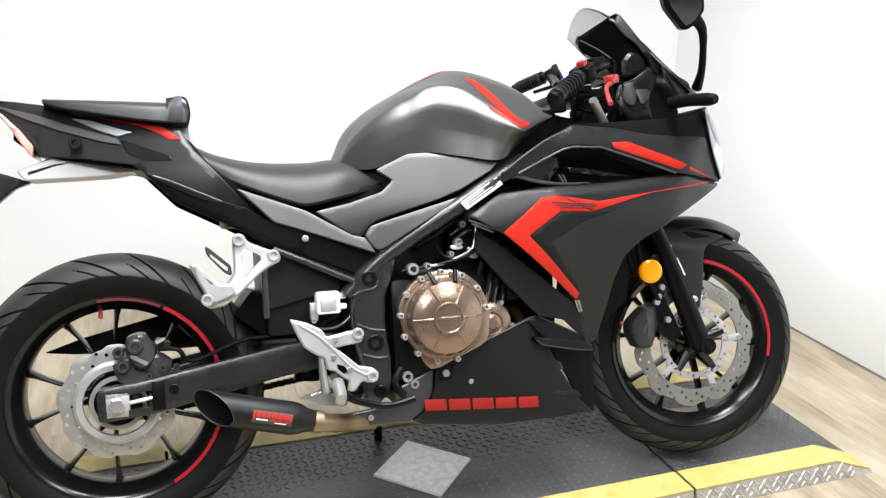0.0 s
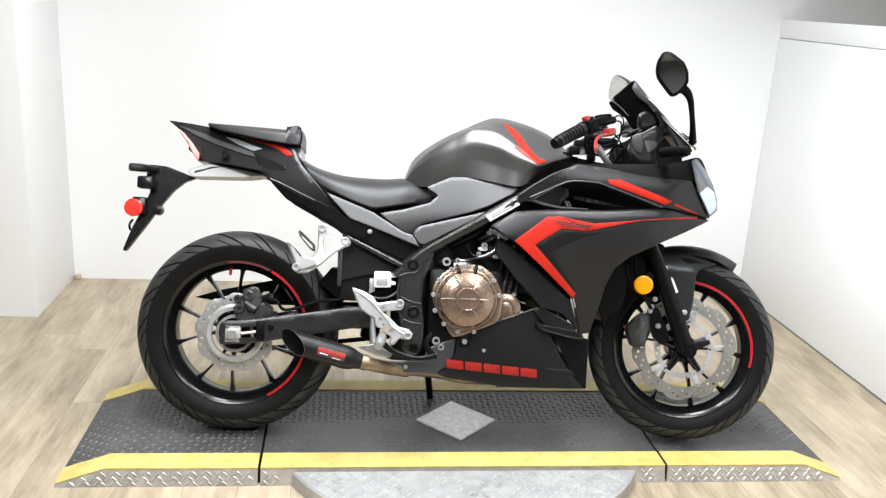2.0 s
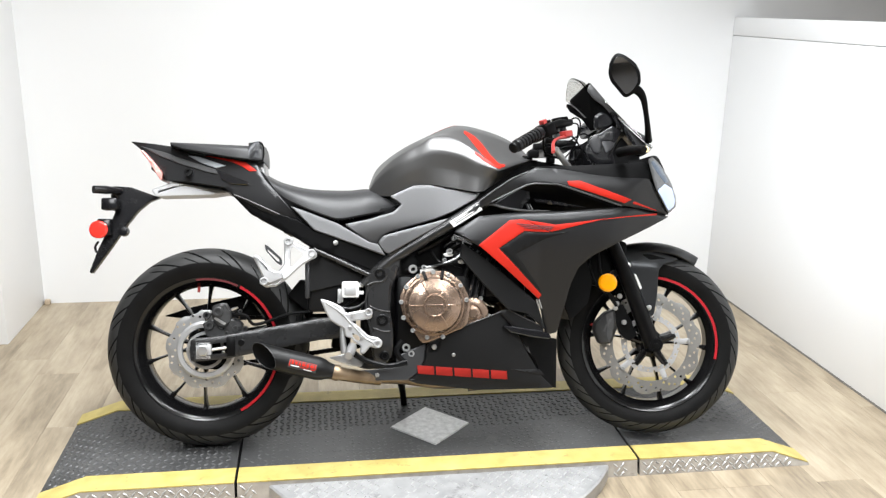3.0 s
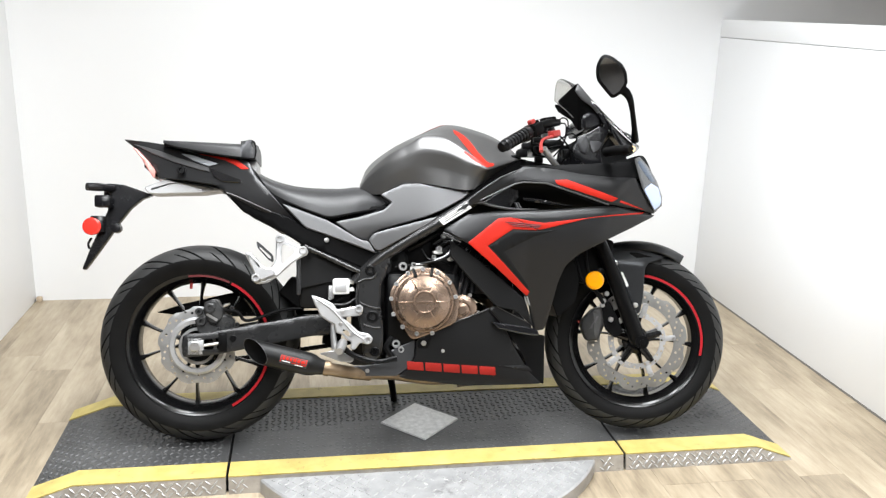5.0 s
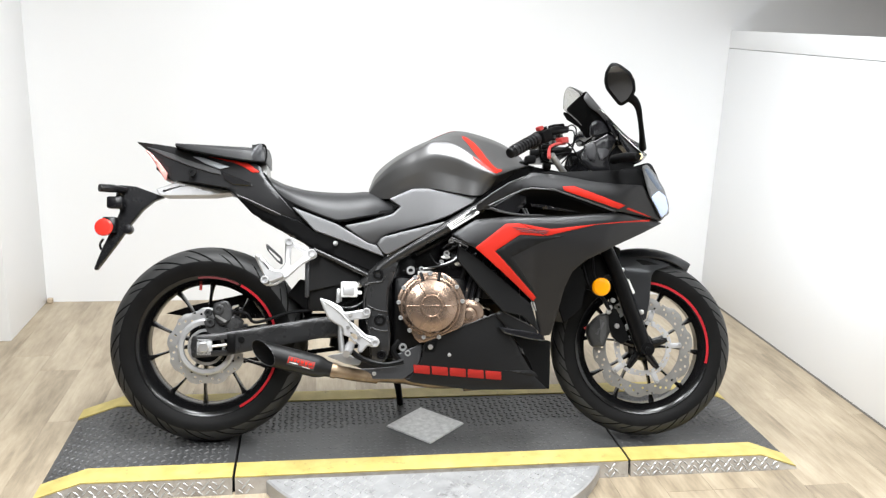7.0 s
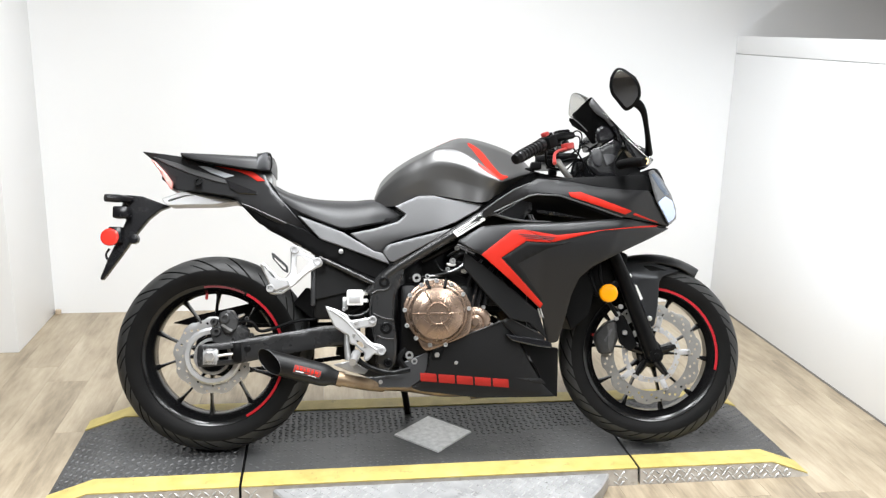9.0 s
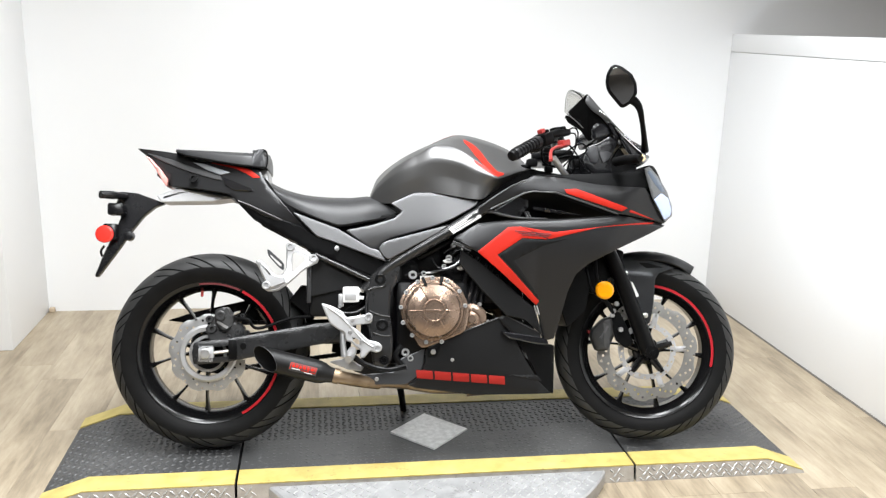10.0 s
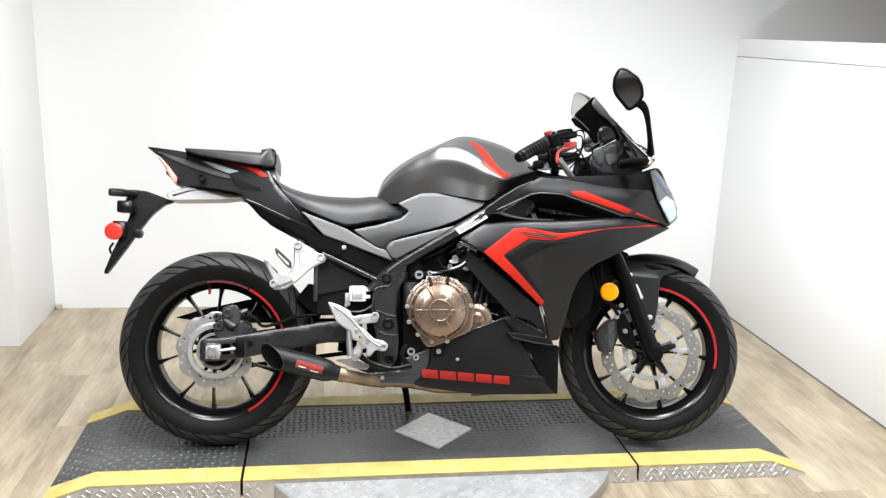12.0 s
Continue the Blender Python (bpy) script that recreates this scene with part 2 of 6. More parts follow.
def box(x0, x1, y0, y1, z0, z1, bevel=0.0, bm=None, m=None):
    own = bmesh.new()
    bmesh.ops.create_cube(own, size=1.0, matrix=Matrix.LocRotScale(((x0 + x1) / 2, (y0 + y1) / 2, (z0 + z1) / 2), None, (x1 - x0, y1 - y0, z1 - z0)))
    if bevel:
        bmesh.ops.bevel(own, geom=own.edges, offset=bevel, segments=2, affect="EDGES", profile=0.5)
    if m:
        bmesh.ops.transform(own, matrix=m, verts=own.verts)
    return merge(bm, own)


def merge(bm, own):
    if bm is None:
        return own
    me = bpy.data.meshes.new("tmp")
    own.to_mesh(me)
    own.free()
    bm.from_mesh(me)
    bpy.data.meshes.remove(me)
    return bm


def smooth_line(pts, n=6, closed=False):
    """A Catmull-Rom line through a few points."""
    p = [Vector(v) for v in pts]
    out, count = [], len(p)
    for i in range(count if closed else count - 1):
        a, b, c, d = ((p[(i + k) % count] if closed else p[min(max(i + k, 0), count - 1)]) for k in (-1, 0, 1, 2))
        for j in range(n):
            t = j / n
            out.append(0.5 * (2 * b + (c - a) * t + (2 * a - 5 * b + 4 * c - d) * t * t + (3 * b - a - 3 * c + d) * t ** 3))
    if not closed:
        out.append(p[-1])
    return out


def tube(pts, r, seg=10, bm=None, n=6, smooth=True, flat=1.0):
    """A round bar along a line; r is one radius or one for each point."""
    line = smooth_line(pts, n) if smooth and len(pts) > 2 else [Vector(v) for v in pts]
    own = bmesh.new()
    rings, up = [], None
    for i, p in enumerate(line):
        d = (line[min(i + 1, len(line) - 1)] - line[max(i - 1, 0)]).normalized()
        if up is None:
            up = d.orthogonal().normalized()
        up = (up - d * up.dot(d)).normalized()
        side = d.cross(up)
        f = i / (len(line) - 1) * (len(pts) - 1)
        k = min(int(f), len(pts) - 2)
        rad = r if isinstance(r, (int, float)) else r[k] + (r[k + 1] - r[k]) * (f - k)
        rings.append([own.verts.new(p + (up * math.cos(a) + side * math.sin(a) * flat) * rad) for a in (2 * math.pi * j / seg for j in range(seg))])
    for a, b in zip(rings, rings[1:]):
        for j in range(seg):
            own.faces.new((a[j], a[(j + 1) % seg], b[(j + 1) % seg], b[j]))
    own.faces.new(rings[0][::-1])
    own.faces.new(rings[-1])
    return merge(bm, own)


def lathe(profile, seg=48, bm=None, m=None, closed=False):
    """Turns a line of (y, radius) about the y axis."""
    own = bmesh.new()
    rings = []
    for y, r in profile:
        if r < 1e-6:
            rings.append([own.verts.new((0, y, 0))])
        else:
            rings.append([own.verts.new((r * math.cos(a), y, r * math.sin(a))) for a in (2 * math.pi * j / seg for j in range(seg))])
    pairs = list(zip(rings, rings[1:])) + ([(rings[-1], rings[0])] if closed else [])
    for a, b in pairs:
        for j in range(seg):
            k = (j + 1) % seg
            q = [a[j % len(a)], a[k % len(a)], b[k % len(b)], b[j % len(b)]]
            q = list(dict.fromkeys(q))
            if len(q) > 2:
                own.faces.new(q)
    if m:
        bmesh.ops.transform(own, matrix=m, verts=own.verts)
    return merge(bm, own)


def inset_loop(loop, d):
    out, n = [], len(loop)
    area = sum(loop[i][0] * loop[(i + 1) % n][1] - loop[(i + 1) % n][0] * loop[i][1] for i in range(n))
    s = 1 if area > 0 else -1
    for i in range(n):
        a, b, c = Vector(loop[i - 1]), Vector(loop[i]), Vector(loop[(i + 1) % n])
        e, f = (b - a).normalized(), (c - b).normalized()
        n1, n2 = Vector((-e.y, e.x)) * s, Vector((-f.y, f.x)) * s
        k = n1 + n2
        k = k.normalized() / max(0.8, k.normalized().dot(n1)) if k.length > 1e-6 else n1
        out.append(b + k * d)
    return out


def fine_loop(loop, longest=0.03, soften=0.0):
    """Cuts the corners of an outline a little and divides its long edges."""
    pts = [Vector(p) for p in loop]
    if soften:
        cut = []
        for i, p in enumerate(pts):
            a, c = pts[i - 1], pts[(i + 1) % len(pts)]
            la, lc = (a - p).length, (c - p).length
            ka, kc = min(soften, la * 0.35), min(soften, lc * 0.35)
            u, v = p + (a - p) / la * ka, p + (c - p) / lc * kc
            cut += [u, u * 0.25 + p * 0.5 + v * 0.25, v]
        pts = cut
    out = []
    for i, p in enumerate(pts):
        c = pts[(i + 1) % len(pts)]
        k = max(1, int((c - p).length / longest))
        out += [p + (c - p) * (j / k) for j in range(k)]
    return out


def inside(p, loop):
    hit, n = False, len(loop)
    for i in range(n):
        a, b = loop[i], loop[(i + 1) % n]
        if (a[1] > p[1]) != (b[1] > p[1]) and p[0] < (b[0] - a[0]) * (p[1] - a[1]) / (b[1] - a[1]) + a[0]:
            hit = not hit
    return hit


def soft_min(*vals, k=0.006):
    """The least of some values, with the crease slightly rounded."""
    low = min(vals)
    return low - k * math.log(sum(math.exp(-(v - low) / k) for v in vals))


def panel(loop, depth, thick=0.010, edge=0.0025, step=0.016, side=-1, soften=0.006, drop=0.0018, bm=None, holes=()):
    """A body panel: an outline in x and z that lies on the half-width depth(x, z), with rounded edges and a back."""
    from mathutils.geometry import delaunay_2d_cdt as cdt
    outer = fine_loop(loop, step, soften)
    inner = inset_loop(outer, edge)
    n = len(outer)

    def clear_of(p, d):
        for i in range(n):
            a, b = outer[i], outer[(i + 1) % n]
            ab = b - a
            t = max(0.0, min(1.0, (p - a).dot(ab) / max(1e-12, ab.length_squared)))
            if (p - a - ab * t).length < d:
                return False
        return inside(p, outer)

    inner = [p for p in inner if clear_of(p, edge * 0.85)]
    pts = list(outer) + list(inner)
    edges = [(i, (i + 1) % n) for i in range(n)]
    for hole in holes:
        k = len(pts)
        pts += [Vector(p) for p in hole]
        edges += [(k + i, k + (i + 1) % len(hole)) for i in range(len(hole))]
    xs, zs = [p[0] for p in outer], [p[1] for p in outer]
    x = min(xs) + step * 0.37
    while x < max(xs):
        z = min(zs) + step * 0.41
        while z < max(zs):
            if inside((x, z), outer) and clear_of(Vector((x, z)), edge + step * 0.4) and not any(inside((x, z), h) for h in holes):
                pts.append(Vector((x, z)))
            z += step
        x += step
    vs, _, fs, orig, _, _ = cdt(pts, edges, [], 1, 1e-6)
    own = bmesh.new()
    front, back, rim = [], [], set()
    for i, v in enumerate(vs):
        o = orig[i][0] if orig[i] else -1
        y = depth(v.x, v.y)
        if 0 <= o < n:
            rim.add(i)
            y -= drop
        front.append(own.verts.new((v.x, side * y, v.y)))
        back.append(own.verts.new((v.x, side * (depth(v.x, v.y) - thick - drop), v.y)))
    count = {}
    for f in fs:
        mid = sum((vs[i] for i in f), Vector((0, 0))) / len(f)
        if any(inside(mid, h) for h in holes):
            continue
        own.faces.new([front[i] for i in f])
        own.faces.new([back[i] for i in reversed(f)])
        for i in range(len(f)):
            a, b = f[i], f[(i + 1) % len(f)]
            count.setdefault((min(a, b), max(a, b)), []).append((a, b))
    for used in count.values():
        if len(used) == 1:
            a, b = used[0]
            own.faces.new((front[b], front[a], back[a], back[b]))
    return merge(bm, own)


def rise(table):
    """A smooth function through (x, value) rows."""
    xs, vs = [a for a, _ in table], [b for _, b in table]

    def f(x):
        if x <= xs[0]:
            return vs[0]
        if x >= xs[-1]:
            return vs[-1]
        i = max(k for k in range(len(xs)) if xs[k] <= x)
        i = min(i, len(xs) - 2)
        t = (x - xs[i]) / (xs[i + 1] - xs[i])
        slope = lambda k: (vs[min(k + 1, len(vs) - 1)] - vs[max(k - 1, 0)]) / (xs[min(k + 1, len(xs) - 1)] - xs[max(k - 1, 0)])
        h = xs[i + 1] - xs[i]
        a, b = slope(i) * h, slope(i + 1) * h
        return (2 * t ** 3 - 3 * t * t + 1) * vs[i] + (t ** 3 - 2 * t * t + t) * a + (3 * t * t - 2 * t ** 3) * vs[i + 1] + (t ** 3 - t * t) * b
    return f


def loft(xs, ring, bm=None):
    """Skins closed rings ring(x) -> [(y, z), ...] along x."""
    own = bmesh.new()
    rows = [[own.verts.new((x + (p[2] if len(p) > 2 else 0), p[0], p[1])) for p in ring(x)] for x in xs]
    for a, b in zip(rows, rows[1:]):
        for j in range(len(a)):
            k = (j + 1) % len(a)
            own.faces.new((a[j], a[k], b[k], b[j]))
    own.faces.new(rows[0][::-1])
    own.faces.new(rows[-1])
    return merge(bm, own)


def spread(a, b, n):
    return [a + (b - a) * i / (n - 1) for i in range(n)]


def disc_at(p, r, h, seg=14, bm=None, dome=0.0, hole=0.0):
    """A round boss or bolt head that faces the near side (-y)."""
    x, y, z = p
    prof = [(h, r), (0.15 * h, r), (0, r * 0.88)]
    prof += [(-dome, 0)] if not hole else [(0, r * hole), (h * 0.6, r * hole * 0.9), (h * 0.6, 0)]
    return lathe(prof, seg, bm, Matrix.Translation((x, y, z)))


# ---- the room ----
HP = 0.05  # height of the platform


def structure(name, bm, material, label):
    return tagged(finish(name, bm, material), label, name.split("_")[0], kind="structure")


floor = structure("floor", box(-3.2, 3.2, -5.0, 1.9, -0.1, -0.006), CONCRETE, "vinyl plank floor in weathered oak tones")
structure("wall_north", box(-1.635, 3.2, 1.64, 1.80, 0, 2.9), WALL, "plain white painted back wall of the bay")
structure("wall_west", box(-3.2, -1.635, 1.125, 1.80, 0, 2.9, 0.003), WALL, "white painted return wall with a square corner")
structure("wall_east", box(1.677, 1.777, -5.0, 1.638, 0, 1.285, 0.002), WALL, "low white partition wall beside the platform")
# shadow at the wall's foot, drawn as a thin dark strip
structure("baseboard", box(1.6745, 1.6768, -5.0, 1.637, 0.0, 0.008), SHADOWLINE, "thin dark strip standing for the shadow line under the low partition")
structure("trim", box(1.6755, 1.785, -5.0, 1.637, 1.287, 1.372, 0.004), WALL, "white cap board along the low partition")
structure("wall_far_east", box(3.05, 3.2, -5.0, 1.638, 0, 2.9), TAUPE, "taupe wall beyond the low partition")
# unseen walls, added dark so that the bike's sides reflect little light
structure("wall_far_west", box(-3.2, -3.05, -5.0, 1.12, 0, 2.9), DIM, "unseen side wall, coloured dark to stand for an unlit room")
structure("wall_south", box(-3.2, 3.2, -5.15, -5.0, 0, 2.9), DIM, "unseen rear wall, coloured dark to stand for an unlit room")
structure("ceiling", box(-3.2, 3.2, -5.15, 1.8, 2.9, 3.0), CEIL, "plain grey ceiling over the bay")


# ---- the display platform ----
platform = tagged(new("display_platform"), "low black tread-plate motorcycle platform with yellow edge lines", "platform")
X0, X1, XA, XB, SL, SR = -1.175, 1.19, -1.04, 1.062, -0.609, 0.615
YN, YF = -0.160, 0.425


def zt(x):
    if x < XA:
        return 0.004 + (HP - 0.004) * (x - X0) / (XA - X0)
    if x > XB:
        return 0.004 + (HP - 0.004) * (X1 - x) / (X1 - XB)
    return HP


def slab(xs, y0, y1, lift=0.0, under=None, flare=0.0):
    """A deck strip that follows the platform's profile in x."""
    bm = bmesh.new()
    rows = []
    for x in xs:
        z = zt(x) + lift
        lo = 0.0 if under is None else zt(x) + under
        rows.append([bm.verts.new(v) for v in ((x, y0 - flare, lo), (x, y1 + flare, lo), (x, y1, z), (x, y0, z))])
    for a, b in zip(rows, rows[1:]):
        for j in range(4):
            bm.faces.new((a[j], a[(j + 1) % 4], b[(j + 1) % 4], b[j]))
    bm.faces.new(rows[0][::-1])
    bm.faces.new(rows[-1])
    return bm


SECTIONS = (("ramp_deck", [X0, XA, SL - 0.004]), ("centre_deck", [SL + 0.004, SR - 0.004]), ("ramp_deck", [SR + 0.004, XB, X1]))
for name, xs in SECTIONS:
    deck = part(name, slab(xs, YN + 0.004, YF, -0.001), RAMP_BLACK, platform, "worn black tread plate deck")
    part("edge_plate", slab(xs, YN, YN + 0.004, -0.002, flare=0.012), SIDEPLATE, deck, "dull aluminium edge plate")
    for y0, y1 in ((YN, YN + 0.083), (YF - 0.075, YF)):
        part("yellow_line", slab(xs, y0, y1, 0.003, under=-0.001), RAMP_YELLOW, deck, "scuffed yellow painted edge line")
part("seam_gap", box(SL - 0.004, SL + 0.004, YN + 0.004, YF - 0.01, 0.002, HP - 0.012), GAP_BLACK, platform)
part("seam_gap", box(SR - 0.004, SR + 0.004, YN + 0.004, YF - 0.01, 0.002, HP - 0.012), GAP_BLACK, platform)


def lozenge(bm, x, y, z, angle, length, width, height, tilt=0.0):
    """One raised bar of tread plate, pointed at its ends."""
    c, s = math.cos(angle), math.sin(angle)
    ring = ((-1, 0), (-0.35, -1), (0.35, -1), (1, 0), (0.35, 1), (-0.35, 1))
    low = [bm.verts.new((x + c * u * length - s * v * width, y + s * u * length + c * v * width, z + tilt * (c * u * length))) for u, v in ring]
    top = [bm.verts.new((x + c * u * length * 0.7 - s * v * width * 0.4, y + s * u * length * 0.7 + c * v * width * 0.4, z + height)) for u, v in ring]
    bm.faces.new(top)
    for i in range(6):
        bm.faces.new((low[i], low[(i + 1) % 6], top[(i + 1) % 6], top[i]))


rng = random.Random(4)
for xa, xb in ((X0 + 0.02, SL - 0.02), (SL + 0.02, SR - 0.02), (SR + 0.02, X1 - 0.02)):
    bm = bmesh.new()
    i = 0
    x = xa
    while x < xb:
        y, j = YN + 0.098, 0
        while y < YF - 0.085:
            worn = SL < x < SR and y < 0.13 - 0.02 * math.sin(9 * x) or SR < x and y < 0.05
            if not (worn and rng.random() < 0.3):
                if not (abs(x) + abs(y - 0.132) < 0.15):
                    slope = 0.0 if XA < x < XB else (0.34 if x < XA else -0.36)
                    lozenge(bm, x, y, zt(x) - 0.0012, radians(40 if (i + j) % 2 else -40), 0.0092, 0.0034, 0.0026 * (0.45 if worn else 1), slope)
            y += 0.0205
            j += 1
        x += 0.0205
        i += 1
    tagged(part("tread_pattern", bm, TREADTOP, platform), kind="stuff")

bm = bmesh.new()
loop = [(0.132 * math.cos(a), 0.132 + 0.132 * math.sin(a)) for a in (0, math.pi / 2, math.pi, 3 * math.pi / 2)]
lo = [bm.verts.new((x, y, HP - 0.001)) for x, y in loop]
hi = [bm.verts.new((x * 0.985, 0.132 + (y - 0.132) * 0.985, HP + 0.004)) for x, y in loop]
bm.faces.new(hi)
for i in range(4):
    bm.faces.new((lo[i], lo[(i + 1) % 4], hi[(i + 1) % 4], hi[i]))
part("diamond_plate", bm, DIAMOND, platform, "square bare metal plate set cornerwise in the deck")

# round step plate on the near side
CY, RR = 0.105, 0.585
a0 = math.asin((YN - 0.016 - CY) / RR)
arc = [(RR * math.cos(a), CY + RR * math.sin(a)) for a in spread(-math.pi - a0, a0, 60)]
bm = bmesh.new()
lo = [bm.verts.new((x, y, 0.0)) for x, y in arc]
hi = [bm.verts.new((x, y, HP - 0.008)) for x, y in arc]
hi2 = [bm.verts.new((x * 0.99, CY + (y - CY) * 0.99 if y < YN - 0.03 else y, HP - 0.003)) for x, y in arc]
bm.faces.new(hi2)
for a, b in ((lo, hi), (hi, hi2)):
    for i in range(len(a)):
        k = (i + 1) % len(a)
        bm.faces.new((a[i], a[k], b[k], b[i]))
step = part("round_step", bm, TREADPLATE, platform, "round bright aluminium tread plate step")
bm = bmesh.new()
for i in range(54):
    for j in range(18):
        x, y = -0.56 + i * 0.021, YN - 0.03 - j * 0.021
        if math.hypot(x, y - CY) < RR - 0.02 and not (-0.2 < x < 0.12 and rng.random() < 0.6):
            lozenge(bm, x, y, HP - 0.0032, radians(45 if (i + j) % 2 else -45), 0.0115, 0.0026, 0.0024)
tagged(part("step_pattern", bm, STEPBARS, step), kind="stuff")
for xa, xb in ((X0 + 0.05, SL - 0.01), (SL + 0.02, -0.53), (0.54, SR - 0.02), (SR + 0.02, X1 - 0.05)):
    bm = bmesh.new()
    n = max(1, int((xb - xa) / 0.021))
    for i in range(n):
        for r, row in enumerate((0.009, 0.0225, 0.036)):
            x = xa + (i + 0.5 * (r % 2)) * 0.021
            if row < zt(x) - 0.008:
                own = bmesh.new()
                lozenge(own, 0, 0, 0, radians(48 if (i + r) % 2 else -38), 0.0105, 0.0026, 0.0019)
                bmesh.ops.transform(own, matrix=Matrix.Translation((x, YN - 0.012 * (1 - row / HP) - 0.0005, row)) @ Matrix.Rotation(radians(76), 4, "X"), verts=own.verts)
                merge(bm, own)
    tagged(part("edge_pattern", bm, STEPBARS, platform), kind="stuff")

# ---- the motorcycle: built upright, then leant on its side stand ----
bike = tagged(new("motorcycle"), "matte black sport motorcycle with red stripes leaning on its side stand", "motorcycle")
bike.matrix_world = Matrix.Translation((0.0024, 0.0482, HP + 0.060)) @ pose(0, 0, 0, 0, 0, -2.712) @ pose(0, 0, 0, -17.6, 0, 0) @ Matrix.Translation((0, 0, -0.06))
STEER = Matrix.Translation((0.66, 0, 0)) @ pose(0, 0, 0, 0, 0, -7.7) @ Matrix.Translation((-0.66, 0, 0))
AXF, AXR = STEER @ Matrix.Translation((0.705, 0, 0.300)), Matrix.Translation((-0.705, 0, 0.312)) @ pose(0, 0, 0, 3.0, 0, 0)


def turned(bm, m):
    bmesh.ops.transform(bm, matrix=m, verts=bm.verts)
    return bm


def tyre_mesh(radius, half, lip, grooves, lean):
    """A tyre with a rounded crown, sidewalls and slanted tread grooves cut into it."""
    bm = bmesh.new()
    seg, prof = grooves * 40, []
    for k in range(-30, 31):
        a = k / 30
        prof.append((half * math.sin(a * 1.45) / math.sin(1.45), radius - (radius - lip) * 0.50 * (1 - math.cos(a * 1.45)) / (1 - math.cos(1.45)), abs(a)))
    side = []
    for s in (1, -1):
        side.append([(s * half * 0.995, radius - (radius - lip) * 0.62, 2), (s * half * 0.95, lip + (radius - lip) * 0.22, 2), (s * half * 0.86, lip + 0.004, 2), (s * half * 0.80, lip - 0.004, 2)])
    prof = [p for p in reversed(side[1])] + prof + side[0]
    rows = []
    for y, r, u in prof:
        row = []
        sweep = (lean * min(u, 1) ** 1.35 + (0.5 if y > 0 else 0)) / grooves if u > 0.1 else (0.25 / grooves if u < 0.05 else 0.12 / grooves)
        for j in range(seg):
            a = 2 * math.pi * (j / seg - sweep)
            rr = r
            c = j % 40
            if 0.16 < u < 0.97 and (c in (0, 1, 2) or (u > 0.60 and c in (17, 18))):
                rr -= 0.006
            row.append(bm.verts.new((rr * math.cos(a), y, rr * math.sin(a))))
        rows.append(row)
    for i, (a, b) in enumerate(zip(rows, rows[1:])):
        tread = prof[i][2] < 0.98 and prof[i + 1][2] < 0.98
        for j in range(seg):
            k = (j + 1) % seg
            f = bm.faces.new((a[j], a[k], b[k], b[j]))
            # groove faces take the black slot: their shade is put into the colour
            deep = sum(math.hypot(v.co.x, v.co.z) < prof[i + c][1] - 0.004 for c, row in ((0, (a[j], a[k])), (1, (b[j], b[k]))) for v in row)
            f.material_index = 0 if not tread else (2 if deep >= 2 else 1)
    return bm


def rim_mesh(half, lip, hub):
    prof = [(-half, lip - 0.006), (-half - 0.002, lip + 0.002), (-half + 0.004, lip + 0.004), (-half + 0.012, lip - 0.006),
            (-half * 0.5, lip - 0.020), (half * 0.5, lip - 0.020), (half - 0.012, lip - 0.006), (half - 0.004, lip + 0.004), (half + 0.002, lip + 0.002),
            (half, lip - 0.006), (half - 0.008, lip - 0.013), (half * 0.45, lip - 0.030), (-half * 0.45, lip - 0.030), (-half + 0.008, lip - 0.013)]
    bm = lathe(prof, 96, closed=True)
    return lathe([(-hub[1], 0), (-hub[1], hub[0] * 0.7), (-hub[1] * 0.8, hub[0]), (hub[1] * 0.8, hub[0]), (hub[1], hub[0] * 0.7), (hub[1], 0)], 32, bm)


def spoke_mesh(a_hub, a_rim, r0, r1):
    """One slim spoke, thicker at both ends."""
    bm = bmesh.new()
    rings = []
    for t in spread(0, 1, 7):
        r, a = r0 + (r1 - r0) * t, a_hub + (a_rim - a_hub) * t ** 0.8
        w = 0.0036 + 0.006 * abs(2 * t - 1) ** 3
        d = 0.016 + 0.006 * (1 - t)
        c, s = math.cos(a), math.sin(a)
        rings.append([bm.verts.new((r * c - s * u * w, v * d, r * s + c * u * w)) for u, v in ((-1, -0.6), (-0.4, -1), (0.4, -1), (1, -0.6), (1, 0.6), (0.4, 1), (-0.4, 1), (-1, 0.6))])
    for a, b in zip(rings, rings[1:]):
        for j in range(8):
            bm.faces.new((a[j], a[(j + 1) % 8], b[(j + 1) % 8], b[j]))
    bm.faces.new(rings[0][::-1])
    bm.faces.new(rings[-1])
    return bm


def wavy_disc(r0, r1, waves, amp, holes, thick, y, phase=0.0):
    """A brake disc with a scalloped edge, drilled through."""
    outer = [Vector(((r1 + amp * math.tanh(2.5 * math.sin(waves * a))) * math.cos(a), (r1 + amp * math.tanh(2.5 * math.sin(waves * a))) * math.sin(a))) for a in (2 * math.pi * j / 160 for j in range(160))]
    inner = [(r0 * math.cos(a), r0 * math.sin(a)) for a in (2 * math.pi * j / 64 for j in range(64))]
    cuts = [inner]
    for k in range(holes):
        a = 2 * math.pi * k / holes + phase
        r = r0 + (r1 - r0) * (0.30, 0.58, 0.80)[k % 3]
        cuts.append([(r * math.cos(a) + 0.0043 * math.cos(b), r * math.sin(a) + 0.0043 * math.sin(b)) for b in (2 * math.pi * j / 8 for j in range(8))])
    return panel([tuple(p) for p in outer], lambda x, z: -y, thick=thick, edge=0.0012, step=0.05, soften=0, drop=0.0004, holes=cuts)


